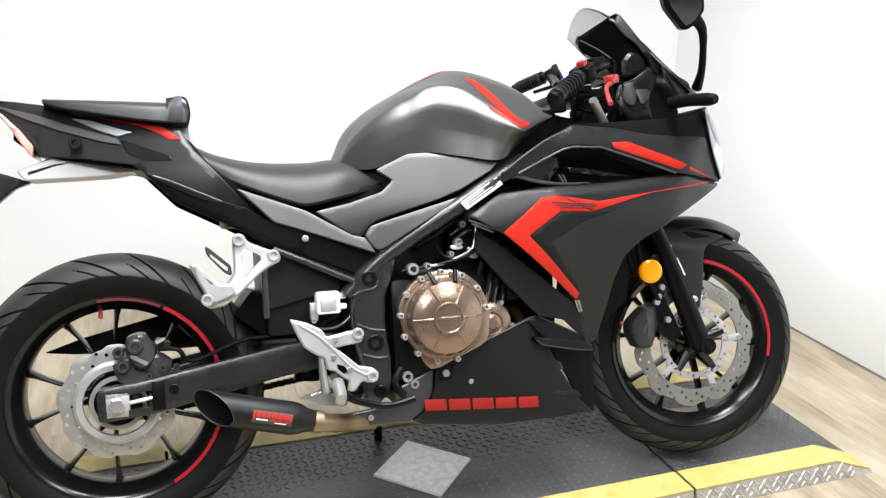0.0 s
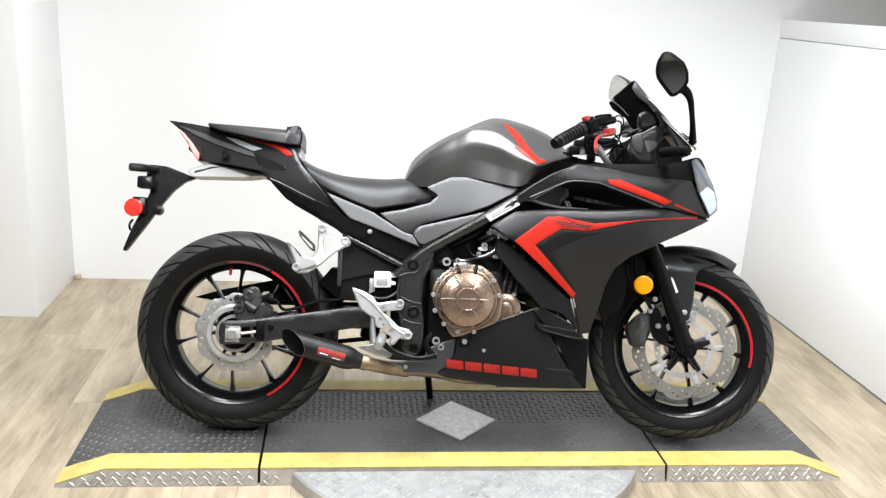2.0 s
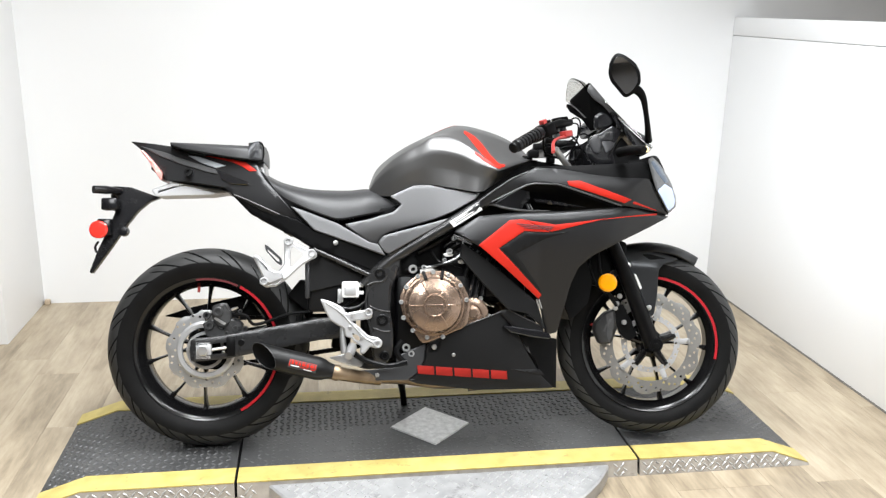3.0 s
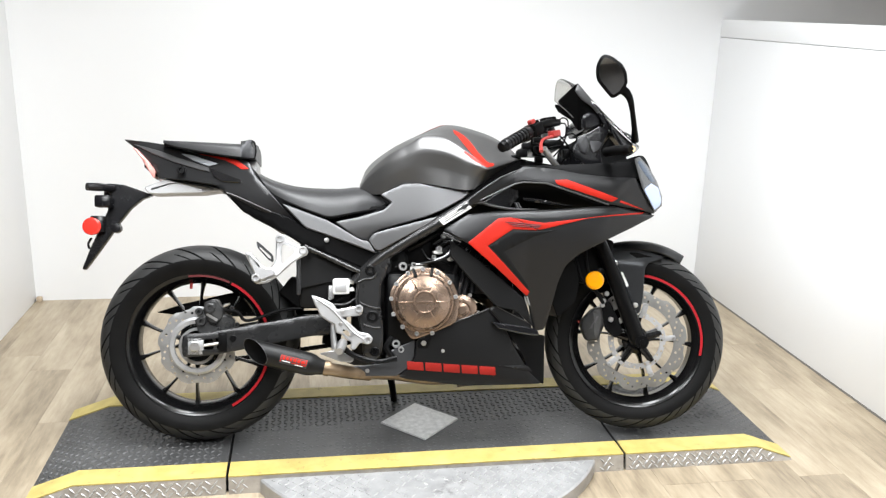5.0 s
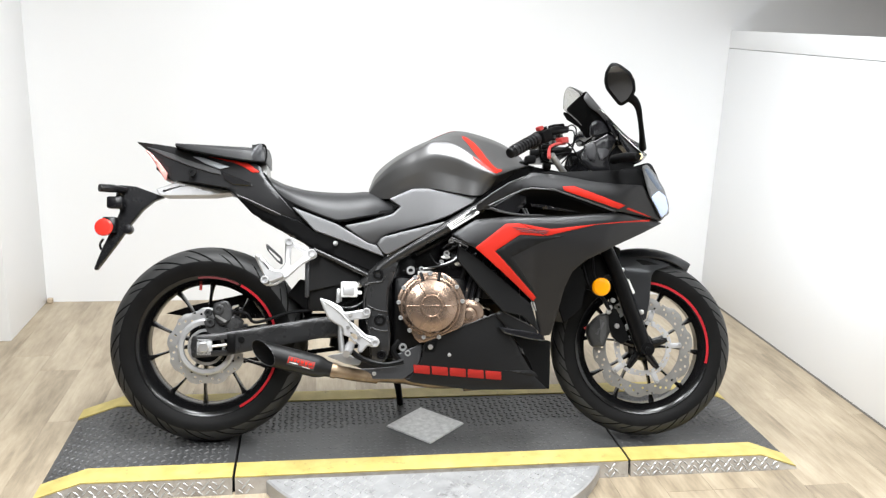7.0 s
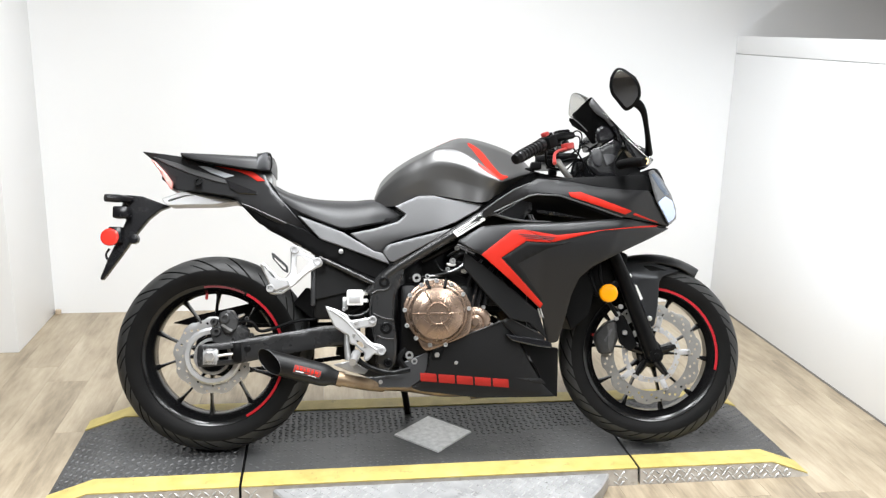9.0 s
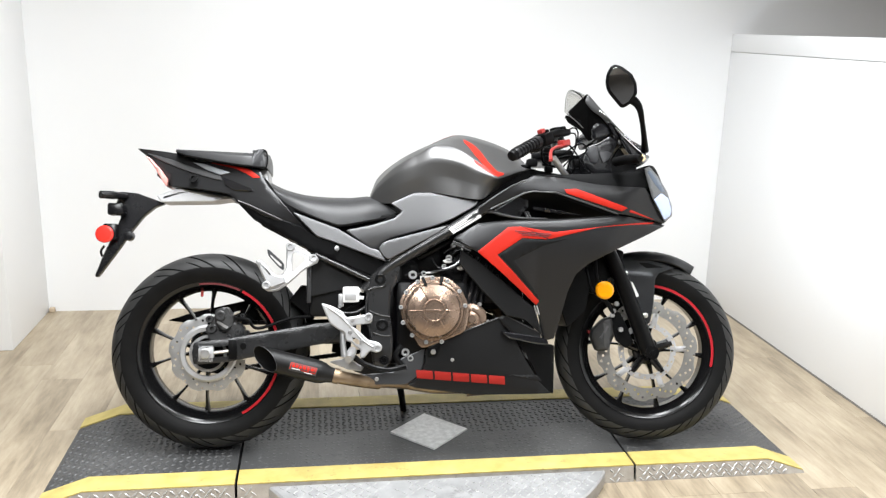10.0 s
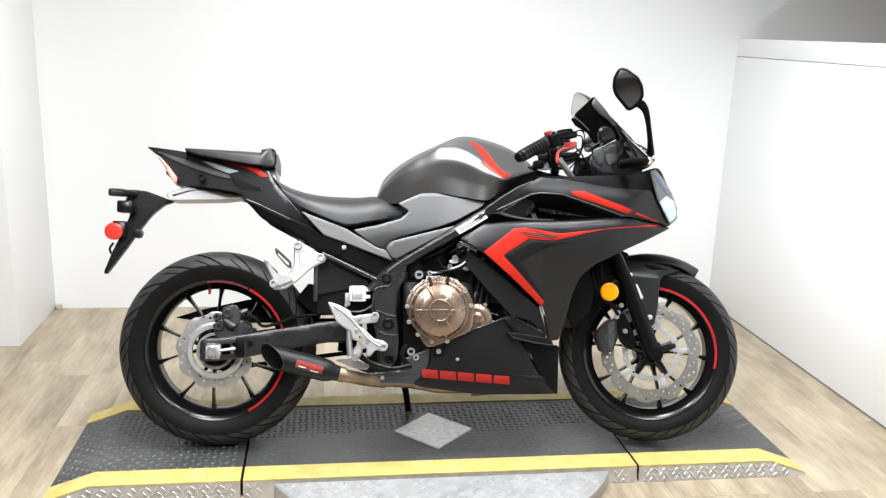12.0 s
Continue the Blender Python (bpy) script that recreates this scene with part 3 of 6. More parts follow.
def arc_strip(r0, r1, a0, a1, y, thick=0.0015, n=40):
    bm = bmesh.new()
    rows = []
    for a in spread(a0, a1, n):
        c, s = math.cos(a), math.sin(a)
        rows.append([bm.verts.new(v) for v in ((r0 * c, y, r0 * s), (r1 * c, y, r1 * s), (r1 * c, y + thick, r1 * s), (r0 * c, y + thick, r0 * s))])
    for a, b in zip(rows, rows[1:]):
        for j in range(4):
            bm.faces.new((a[j], a[(j + 1) % 4], b[(j + 1) % 4], b[j]))
    bm.faces.new(rows[0][::-1])
    bm.faces.new(rows[-1])
    return bm


def wheel(name, m, half, lip, radius, tyre_half, hub, phase, grooves, lean, tapes):
    w = part(name, turned(rim_mesh(half, lip, hub), m), RIMBLACK, bike, "satin black cast wheel with slim spokes and red rim tape")
    part("tyre", turned(tyre_mesh(radius, tyre_half, lip, grooves, lean), m), TYRE, w, "black road tyre with slanted tread grooves")
    # lighter tread, and black as painted shade in the grooves
    for extra in (TREAD, GAP_BLACK):
        bpy.data.meshes[w.children[0].data.name].materials.append(extra)
    for k in range(10):
        mid = phase + 2 * math.pi * (k // 2 + 0.5) / 5
        s = 1 if k % 2 else -1
        part("spoke", turned(spoke_mesh(mid + s * 0.15, mid + s * 0.30, hub[0] * 0.9, lip - 0.022), m), RIMBLACK, w)
    for a0, a1 in tapes:
        part("rim_tape", turned(arc_strip(lip - 0.0085, lip - 0.0005, radians(a0), radians(a1), -half - 0.0035), m), REDRIM, w, "dark red rim tape")
    return w


rear = wheel("rear_wheel", AXR, 0.064, 0.2195, 0.3080, 0.076, (0.062, 0.075), radians(-3), 17, 1.0, ((10, 62), (-62, -8)))
part("rim_tape", turned(arc_strip(0.2195 - 0.0075, 0.2195 - 0.0015, radians(64), radians(98), -0.0675), AXR), DARKRED, rear, "worn dark red rim tape")
part("valve_cap", turned(tube([(-0.027, -0.03, 0.192), (-0.027, -0.038, 0.174)], 0.0045, 10), AXR), REDANOD, rear, "small red valve cap")
front = wheel("front_wheel", AXF, 0.050, 0.2180, 0.2965, 0.056, (0.045, 0.05), radians(47), 17, -1.0, ((-14, 84),))

part("valve_cap", turned(tube([(-0.186, -0.030, 0.062), (-0.166, -0.040, 0.056)], 0.0045, 10), AXF), REDANOD, front, "small red valve cap")
part("brake_disc", turned(wavy_disc(0.121, 0.160, 10, 0.0042, 60, 0.005, -0.060), AXF), DISC, front, "drilled wavy front brake disc")
part("brake_disc", turned(wavy_disc(0.080, 0.118, 9, 0.0035, 36, 0.005, -0.078), AXR), STEEL, rear, "drilled wavy rear brake disc")
bm = wavy_disc(0.076, 0.094, 5, 0.0015, 30, 0.006, -0.064)
for k in range(5):
    a = 2 * math.pi * (k + 1.25) / 5
    box(0.090, 0.125, -0.0672, -0.0625, -0.009, 0.009, 0.0015, bm, Matrix.Rotation(-a + 0.25, 4, "Y"))
part("disc_carrier", turned(bm, AXF), CARRIER, front, "bright aluminium disc carrier")
for k in range(5):
    a = 2 * math.pi * (k + 1.25) / 5
    part("disc_bolt", turned(disc_at((0.120 * math.cos(a - 0.25), -0.072, 0.120 * math.sin(a - 0.25)), 0.0060, 0.008, 12, hole=0.5), AXF), STEEL, front)
for k in range(5):
    a = 2 * math.pi * (k + 1.25) / 5
    part("hub_arm", turned(tube([(0.03 * math.cos(a), -0.052, 0.03 * math.sin(a)), (0.084 * math.cos(a), -0.058, 0.084 * math.sin(a))], (0.014, 0.010), 10), AXF), RIMBLACK, front)
bm = lathe([(-0.086, 0.069), (-0.090, 0.070), (-0.091, 0.082), (-0.087, 0.088), (-0.080, 0.089), (-0.080, 0.069)], 64, None, None, True)
part("disc_carrier", turned(bm, AXR), ALU, rear, "bright aluminium ring at the rear hub")
bm = bmesh.new()
for k in range(40):
    a = 2 * math.pi * k / 40
    box(-0.002, 0.002, -0.091, -0.083, 0.048, 0.056, 0, bm, Matrix.Rotation(a, 4, "Y"))
lathe([(-0.083, 0.048), (-0.089, 0.048), (-0.089, 0.057), (-0.083, 0.057)], 48, bm, None, True)
part("sensor_ring", turned(bm, AXR), STEEL, rear, "toothed steel speed sensor ring")


def half_width(x, z):
    """The fairing's half-width: flat facets that meet in creases."""
    return soft_min(0.252 + 0.22 * max(0, z - 0.735), 0.272, 0.270 - 0.30 * (z - 0.792 + 0.14 * (x - 0.35)), 0.254 - 0.55 * (x - 0.575 - 0.55 * (z - 0.74)), 0.252 - 0.19 * (0.60 - z), 0.250 + 0.25 * (x - 0.10))


def both(name, loop, depth, material, label="", **kw):
    near = part(name, panel(loop, depth, side=-1, **kw), material, bike, label)
    part(name, panel(loop, depth, side=1, **kw), material, bike, label)
    return near


def decal(name, loop, depth, material, parent, label="", lift=0.0022, step=0.02):
    return part(name, panel(loop, lambda x, z: depth(x, z) + lift, thick=0.0005, edge=0.001, soften=0.002, drop=0.0004, step=step), material, parent, label)


fair_top = rise([(0.042, 0.657), (0.118, 0.703), (0.207, 0.712), (0.381, 0.717), (0.549, 0.729), (0.677, 0.716), (0.736, 0.706)])


def side_depth(x, z):
    """The lower fairing: the broad facets, a rear facet that leans in and a narrow ledge along its top."""
    rear_facet = 0.254 - 0.42 * (-0.459 * (x - 0.100) + 0.888 * (z - 0.632))
    ledge = half_width(x, z) + 0.004 - 1.1 * (z - fair_top(x) + 0.013)
    under = 0.262 - 0.30 * (0.690 - 0.05 * (0.66 - x) - z - 0.55 * max(0, 0.30 - x))
    return soft_min(half_width(x, z), rear_facet if x < 0.235 else 1.0, ledge, under, k=0.004)


# lower side fairing with the red arrow stripe
side_fairing = both("side_fairing", [(0.042, 0.657), (0.118, 0.703), (0.207, 0.712), (0.381, 0.717), (0.549, 0.729), (0.677, 0.716), (0.736, 0.706), (0.649, 0.666), (0.544, 0.622), (0.461, 0.581),
    (0.421, 0.547), (0.399, 0.495), (0.384, 0.426), (0.364, 0.347), (0.33, 0.342), (0.311, 0.426), (0.302, 0.452), (0.208, 0.543), (0.121, 0.611)],
    side_depth, MATTE, "matte black lower side fairing", step=0.011)
decal("red_stripe", [(0.113, 0.616), (0.207, 0.690), (0.245, 0.692), (0.328, 0.653), (0.250, 0.657), (0.173, 0.606), (0.310, 0.466), (0.302, 0.453)], side_depth, RED, side_fairing, "red arrow stripe", step=0.010)
decal("red_stripe", [(0.249, 0.691), (0.346, 0.675), (0.688, 0.714), (0.680, 0.707), (0.487, 0.690), (0.333, 0.654)], side_depth, RED, side_fairing, step=0.010)
for t in (0.22, 0.45, 0.68):
    lx, lz, rx, rz = 0.216 + 0.047 * t, 0.684 - 0.026 * t, 0.342 - 0.014 * t, 0.672 - 0.017 * t
    mx, mz = (lx + rx) / 2, (lz + rz) / 2
    decal("stripe_hatch", [(lx, lz + 0.0014), (mx, mz + 0.0014), (rx, rz + 0.0014), (rx, rz - 0.0012), (mx, mz - 0.0012), (lx, lz - 0.0012)], side_depth, DARKRED, side_fairing, "dark hatching on the stripe", lift=0.0042, step=0.006)
decal("dark_arrow", [(0.178, 0.606), (0.252, 0.654), (0.330, 0.650), (0.392, 0.655), (0.315, 0.634), (0.226, 0.590), (0.300, 0.492), (0.312, 0.468)], side_depth, BELLY, side_fairing, "darker arrow inside the red stripe", lift=0.0014, step=0.012)
# upper fairing round the air scoop
upper = both("upper_fairing", [(0.117, 0.747), (0.164, 0.781), (0.213, 0.812), (0.262, 0.834), (0.285, 0.848), (0.378, 0.841), (0.466, 0.825), (0.554, 0.816), (0.639, 0.815), (0.682, 0.770), (0.731, 0.710), (0.677, 0.719), (0.558, 0.732),
    (0.450, 0.765), (0.353, 0.796), (0.283, 0.802), (0.258, 0.794), (0.224, 0.779), (0.152, 0.744), (0.118, 0.725)], half_width, MATTE, "matte black upper fairing round an air scoop", step=0.012)
decal("red_stripe", [(0.379, 0.805), (0.417, 0.807), (0.580, 0.750), (0.558, 0.739), (0.386, 0.792)], half_width, RED, upper, "red stripe on the upper fairing", step=0.012)
decal("red_stripe", [(0.590, 0.745), (0.684, 0.7205), (0.674, 0.7205), (0.584, 0.739)], half_width, RED, upper, step=0.012)
for name, line, r in (("scoop_lip", ((0.549, 0.731), (0.450, 0.764), (0.353, 0.795), (0.283, 0.798), (0.258, 0.793), (0.224, 0.778), (0.153, 0.744)), 0.0026), ("fairing_lip", ((0.119, 0.748), (0.164, 0.781), (0.213, 0.812), (0.262, 0.833)), 0.0024)):
    part(name, tube([(x, -half_width(x, z) - 0.0005, z) for x, z in line], r, 8, None, 8, False), GREY, upper, "grey edge line of the scoop")
both("air_scoop", [(0.112, 0.738), (0.155, 0.760), (0.236, 0.812), (0.305, 0.816), (0.574, 0.737), (0.394, 0.708), (0.212, 0.702), (0.122, 0.712)], lambda x, z: 0.158 + 0.55 * (z - 0.72) - 0.11 * (x - 0.36 + math.sqrt((x - 0.36) ** 2 + 0.004)), PLASTIC, "black air scoop")
both("cockpit_side", [(0.273, 0.850), (0.378, 0.852), (0.571, 0.863), (0.628, 0.867), (0.668, 0.819), (0.638, 0.812), (0.554, 0.814), (0.466, 0.824), (0.378, 0.840)], lambda x, z: half_width(x, z) - 0.004, PLASTIC, "black inner cockpit panel")

# tank: lines along its length for the foot, the knee crease, the shoulder and the top
t_top = rise([(-0.205, 0.815), (-0.186, 0.862), (-0.146, 0.903), (-0.089, 0.940), (-0.013, 0.978), (0.043, 1.004), (0.081, 1.014), (0.138, 1.006), (0.214, 0.982), (0.271, 0.951), (0.306, 0.917), (0.322, 0.888)])
foot_z = rise([(-0.205, 0.780), (-0.140, 0.775), (-0.065, 0.803), (-0.02, 0.804), (0.05, 0.791), (0.128, 0.779), (0.175, 0.806), (0.23, 0.835), (0.29, 0.868), (0.322, 0.880)])
foot_y = rise([(-0.205, 0.080), (-0.13, 0.125), (-0.06, 0.150), (0.06, 0.190), (0.115, 0.212), (0.15, 0.205), (0.20, 0.165), (0.322, 0.105)])
crease_z = rise([(-0.205, 0.797), (-0.186, 0.825), (-0.133, 0.868), (-0.063, 0.897), (-0.011, 0.909), (0.059, 0.895), (0.121, 0.864), (0.160, 0.845), (0.178, 0.839), (0.20, 0.846), (0.25, 0.866), (0.301, 0.882), (0.322, 0.886)])
crease_y = rise([(-0.205, 0.088), (-0.13, 0.148), (-0.06, 0.178), (0.0, 0.188), (0.06, 0.205), (0.12, 0.224), (0.172, 0.238), (0.20, 0.222), (0.25, 0.182), (0.30, 0.145), (0.322, 0.12)])
shoulder_z = rise([(-0.205, 0.806), (-0.186, 0.845), (-0.13, 0.900), (-0.06, 0.942), (0.014, 0.967), (0.09, 0.981), (0.159, 0.967), (0.242, 0.938), (0.295, 0.902), (0.322, 0.886)])
shoulder_y = rise([(-0.205, 0.055), (-0.13, 0.085), (-0.06, 0.105), (0.09, 0.115), (0.16, 0.112), (0.242, 0.10), (0.322, 0.08)])


bright_band = rise([(-0.205, 0.6), (-0.02, 0.9), (0.04, 1.0), (0.10, 0.75), (0.17, 0.32), (0.22, 0.25), (0.322, 0.0)])


def cut_corners(line, k):
    out = [line[0]]
    for p, q in zip(line, line[1:]):
        out += [p + (q - p) * k, p + (q - p) * (1 - k)]
    return out + [line[-1]]


def tank_ring(x):
    foot_p, crease = Vector((foot_y(x), foot_z(x))), Vector((crease_y(x), crease_z(x)))
    top, shoulder = Vector((0, t_top(x))), Vector((shoulder_y(x), shoulder_z(x)))
    low = foot_p.lerp(crease, 0.5) - Vector((0.007 * math.exp(-((x - 0.06) / 0.07) ** 2), 0))
    k = bright_band(x)
    ledge = Vector((crease.x - 0.024 * k, crease.y + 0.047 * k))
    f = max(0.0, min(1.0, (x + 0.07) / 0.07))
    f = f * f * (3 - 2 * f)
    full = Vector((crease.x + (shoulder.x - crease.x) * 0.36, crease.y + (shoulder.y - crease.y) * 0.56))
    ledge = full.lerp(ledge, f)
    crease = crease.lerp((low + full) / 2, 0.45 * (1 - f))
    crown = Vector((shoulder.x * 0.5, top.y - (top.y - shoulder.y) * 0.28))
    half = cut_corners(cut_corners([foot_p, low, crease, ledge, shoulder, crown, top], 0.10), 0.25)
    return [(-p.x, p.y) for p in half] + [(p.x, p.y) for p in reversed(half[:-1])]


tank = part("fuel_tank", loft(spread(-0.205, 0.322, 90), tank_ring), TANK, bike, "matte black fuel tank with red flashes", angle=50)
# added black panel that fills the dark wedge below the tank
both("tank_shroud", [(0.115, 0.725), (0.115, 0.775), (0.195, 0.835), (0.30, 0.882), (0.42, 0.868), (0.42, 0.825), (0.285, 0.822), (0.21, 0.790)], lambda x, z: 0.185 - 0.25 * max(0, x - 0.16), PLASTIC, "black filler panel under the tank", thick=0.03)

# seats
s_top = rise([(-0.525, 0.846), (-0.48, 0.824), (-0.393, 0.803), (-0.271, 0.798), (-0.205, 0.803), (-0.148, 0.786), (-0.118, 0.765)])
s_low = rise([(-0.525, 0.815), (-0.471, 0.768), (-0.41, 0.736), (-0.323, 0.702), (-0.297, 0.697), (-0.235, 0.708), (-0.147, 0.728), (-0.118, 0.745)])
s_wide = rise([(-0.525, 0.085), (-0.44, 0.135), (-0.33, 0.16), (-0.24, 0.155), (-0.16, 0.125), (-0.118, 0.10)])


def cushion(top, low, wide, round_k):
    def ring(x):
        a, b, w = top(x), low(x), wide(x)
        half = [(w, b)]
        for t in spread(0, 1, 9):
            ang = t * math.pi / 2
            half.append((w - 0.004 - w * 0.75 * (1 - math.cos(ang)) ** 1.0 * (1 if t < 1 else 1), b + (a - b) * math.sin(ang) ** round_k))
        half.append((0.0, a + 0.004))
        return [(-y, z) for y, z in half] + [(y, z) for y, z in reversed(half[:-1])]
    return ring


rider = part("rider_seat", loft(spread(-0.525, -0.118, 26), cushion(s_top, s_low, s_wide, 0.8)), VINYL, bike, "black vinyl rider seat", angle=60)
part("seat_piping", tube([(x, -s_wide(x) - 0.001, s_low(x) + 0.002) for x in spread(-0.520, -0.120, 16)], 0.0038, 8), GAP_BLACK, rider, "black piping along the seat edge")
p_top = rise([(-0.818, 0.951), (-0.778, 0.948), (-0.68, 0.943), (-0.60, 0.939), (-0.566, 0.938), (-0.54, 0.943), (-0.530, 0.934)])
p_low = rise([(-0.818, 0.940), (-0.80, 0.929), (-0.726, 0.912), (-0.622, 0.892), (-0.561, 0.885), (-0.529, 0.884)])
p_wide = rise([(-0.818, 0.05), (-0.78, 0.075), (-0.65, 0.105), (-0.57, 0.115), (-0.527, 0.105)])
pillion = part("pillion_seat", loft(spread(-0.818, -0.529, 24), cushion(p_top, p_low, p_wide, 0.42)), VINYL, bike, "black pillion pad", angle=60)
strap_rows = [[(x, -p_wide(x) * k, z) for k, z in ((1.03, p_low(x) + 0.002), (1.03, p_low(x) + 0.6 * (p_top(x) - p_low(x))), (0.92, p_top(x) + 0.0005), (0.5, p_top(x) + 0.004), (-0.9, p_top(x) + 0.001))] for x in spread(-0.572, -0.540, 6)]
bm = bmesh.new()
grid = [[bm.verts.new(p) for p in row] for row in strap_rows]
for a, b in zip(grid, grid[1:]):
    for j in range(4):
        bm.faces.new((a[j], a[j + 1], b[j + 1], b[j]))
bmesh.ops.solidify(bm, geom=bm.faces[:], thickness=0.003)
part("pillion_strap", bm, HEELGREY, pillion, "grey band across the pillion pad", angle=60)
part("pillion_piping", tube([(-0.531, -0.108, 0.882), (-0.5265, -0.108, 0.905), (-0.531, -0.098, 0.934), (-0.541, -0.085, 0.943)], 0.0022, 8), GAP_BLACK, pillion, "black piping on the pad edge")
part("pillion_piping", tube([(x, -p_wide(x) - 0.001, p_low(x)) for x in spread(-0.812, -0.531, 9)], 0.003, 8), GAP_BLACK, pillion, "black piping on the pad edge")

# tail
def tail_width(x, z):
    return soft_min(0.160, 0.160 + 0.22 * (x + 0.45), 0.155 - 0.35 * (z - 0.80) + 0.22 * (x + 0.45), 0.155 - 0.25 * (0.74 - z))


tail = both("tail_panel", [(-0.944, 0.954), (-0.880, 0.949), (-0.818, 0.938), (-0.75, 0.912), (-0.586, 0.890), (-0.548, 0.874), (-0.525, 0.828), (-0.481, 0.776), (-0.393, 0.674), (-0.446, 0.697), (-0.533, 0.731),
    (-0.619, 0.778), (-0.645, 0.800), (-0.74, 0.817), (-0.83, 0.828), (-0.839, 0.856), (-0.876, 0.898)], tail_width, MATTE, "matte black tail panel")
both("subframe_cover", [(-0.626, 0.783), (-0.527, 0.735), (-0.425, 0.700), (-0.38, 0.669), (-0.304, 0.647), (-0.16, 0.589), (-0.2, 0.543), (-0.287, 0.581), (-0.373, 0.615), (-0.467, 0.667), (-0.564, 0.718)],
    lambda x, z: soft_min(0.172, 0.172 + 0.2 * (x + 0.35)), PLASTIC, "black lower tail cover")
side_w = lambda x, z: soft_min(0.192, 0.192 + 0.16 * (x + 0.2), 0.188 - 0.25 * (z - 0.70), k=0.012) + 0.125 * (x + math.sqrt(x * x + 0.002))
knee_line = rise([(-0.30, 0.672), (-0.278, 0.675), (-0.132, 0.687), (0.007, 0.708), (0.094, 0.732), (0.13, 0.745)])
knee_w = lambda x, z: soft_min(side_w(x, z), 0.187 + 0.125 * (x + math.sqrt(x * x + 0.002)) + 0.28 * (z - knee_line(x)), k=0.003)
both("side_cover", [(-0.444, 0.741), (-0.304, 0.687), (-0.209, 0.629), (-0.18, 0.622), (-0.161, 0.588), (-0.304, 0.642), (-0.372, 0.666)], lambda x, z: 0.188 - 0.14 * (z - 0.64 + 0.33 * (x + 0.30)) + 0.10 * (x + 0.25), GREY, "matte grey side cover", step=0.009)
both("knee_cover", [(-0.283, 0.684), (-0.21, 0.698), (-0.136, 0.720), (-0.110, 0.744), (-0.146, 0.768), (-0.072, 0.802), (-0.028, 0.804), (0.127, 0.776), (0.112, 0.757), (0.042, 0.718), (-0.01, 0.698),
    (-0.149, 0.659), (-0.17, 0.646), (-0.184, 0.626), (-0.209, 0.629)], knee_w, GREY, "matte grey cover below the tank", step=0.008)
both("frame_cover", [(-0.184, 0.626), (-0.17, 0.646), (-0.141, 0.655), (-0.01, 0.689), (0.056, 0.707), (-0.149, 0.595), (-0.163, 0.598)], lambda x, z: side_w(x, z) - 0.125 * (x + math.sqrt(x * x + 0.002)) + 0.012, GREY, "small matte grey frame cover", step=0.009)

# belly pan
belly_w = lambda x, z: soft_min(0.179, 0.179 - 0.3 * (0.24 - z), 0.175 - 0.2 * (x - 0.2))
belly = both("belly_pan", [(-0.038, 0.318), (0.044, 0.361), (0.203, 0.421), (0.238, 0.355), (0.273, 0.285), (0.317, 0.215), (0.358, 0.176), (0.114, 0.177), (-0.069, 0.201), (-0.095, 0.212), (-0.064, 0.232), (-0.043, 0.273)],
    belly_w, BELLY, "matte black belly pan with red block mark")
both("belly_heel", [(-0.13, 0.284), (-0.04, 0.322), (-0.045, 0.27), (-0.067, 0.232), (-0.099, 0.212), (-0.225, 0.214), (-0.262, 0.228), (-0.250, 0.243), (-0.199, 0.246), (-0.13, 0.253)], lambda x, z: 0.168, HEELGREY, "dark grey heel of the belly pan")
both("belly_front", [(0.234, 0.362), (0.342, 0.332), (0.373, 0.326), (0.368, 0.172), (0.329, 0.188), (0.297, 0.265)], lambda x, z: 0.145 - 0.2 * (x - 0.3), PLASTIC, "black front of the belly pan")
both("side_duct", [(0.186, 0.412), (0.207, 0.423), (0.228, 0.413), (0.312, 0.370), (0.319, 0.354), (0.268, 0.360), (0.226, 0.368)], lambda x, z: 0.184 + 0.10 * (x - 0.2), BELLY, "dark upper corner of the belly pan", step=0.01)
both("belly_blade", [(0.193, 0.374), (0.222, 0.370), (0.310, 0.357), (0.336, 0.346), (0.339, 0.330), (0.290, 0.336), (0.214, 0.353)], lambda x, z: 0.196 + 0.06 * (x - 0.2), BRACKET, "satin black blade on the belly pan", edge=0.004, drop=0.004, thick=0.03, step=0.01)
both("belly_vane", [(0.263, 0.318), (0.279, 0.306), (0.286, 0.282), (0.276, 0.288)], lambda x, z: 0.150, GREY, "small grey vane in the belly notch", edge=0.0015)
both("radiator_duct", [(0.068, 0.625), (0.129, 0.585), (0.217, 0.512), (0.296, 0.443), (0.323, 0.356), (0.27, 0.408), (0.208, 0.422), (0.129, 0.504), (0.063, 0.582)], lambda x, z: 0.20, BELLY, "black radiator duct")

# ---- nose, screen and lights ----
n_low = rise([(0.40, 0.585), (0.48, 0.60), (0.56, 0.64), (0.66, 0.683), (0.735, 0.715), (0.775, 0.745)])
n_top = rise([(0.40, 0.845), (0.60, 0.872), (0.683, 0.892), (0.711, 0.870), (0.765, 0.775), (0.775, 0.752)])


head_w = lambda x, z: 0.190 - 1.05 * (x - 0.70) - 0.1 * (z - 0.80)


def nose_ring(x):
    a, b = n_low(x), n_top(x)
    out = []
    for z in spread(a, b, 7):
        out.append((-max(0.02, min(half_width(x, z) - 0.018, head_w(x, z) - 0.014)), z))
    return out + [(-y, z) for y, z in reversed(out)]


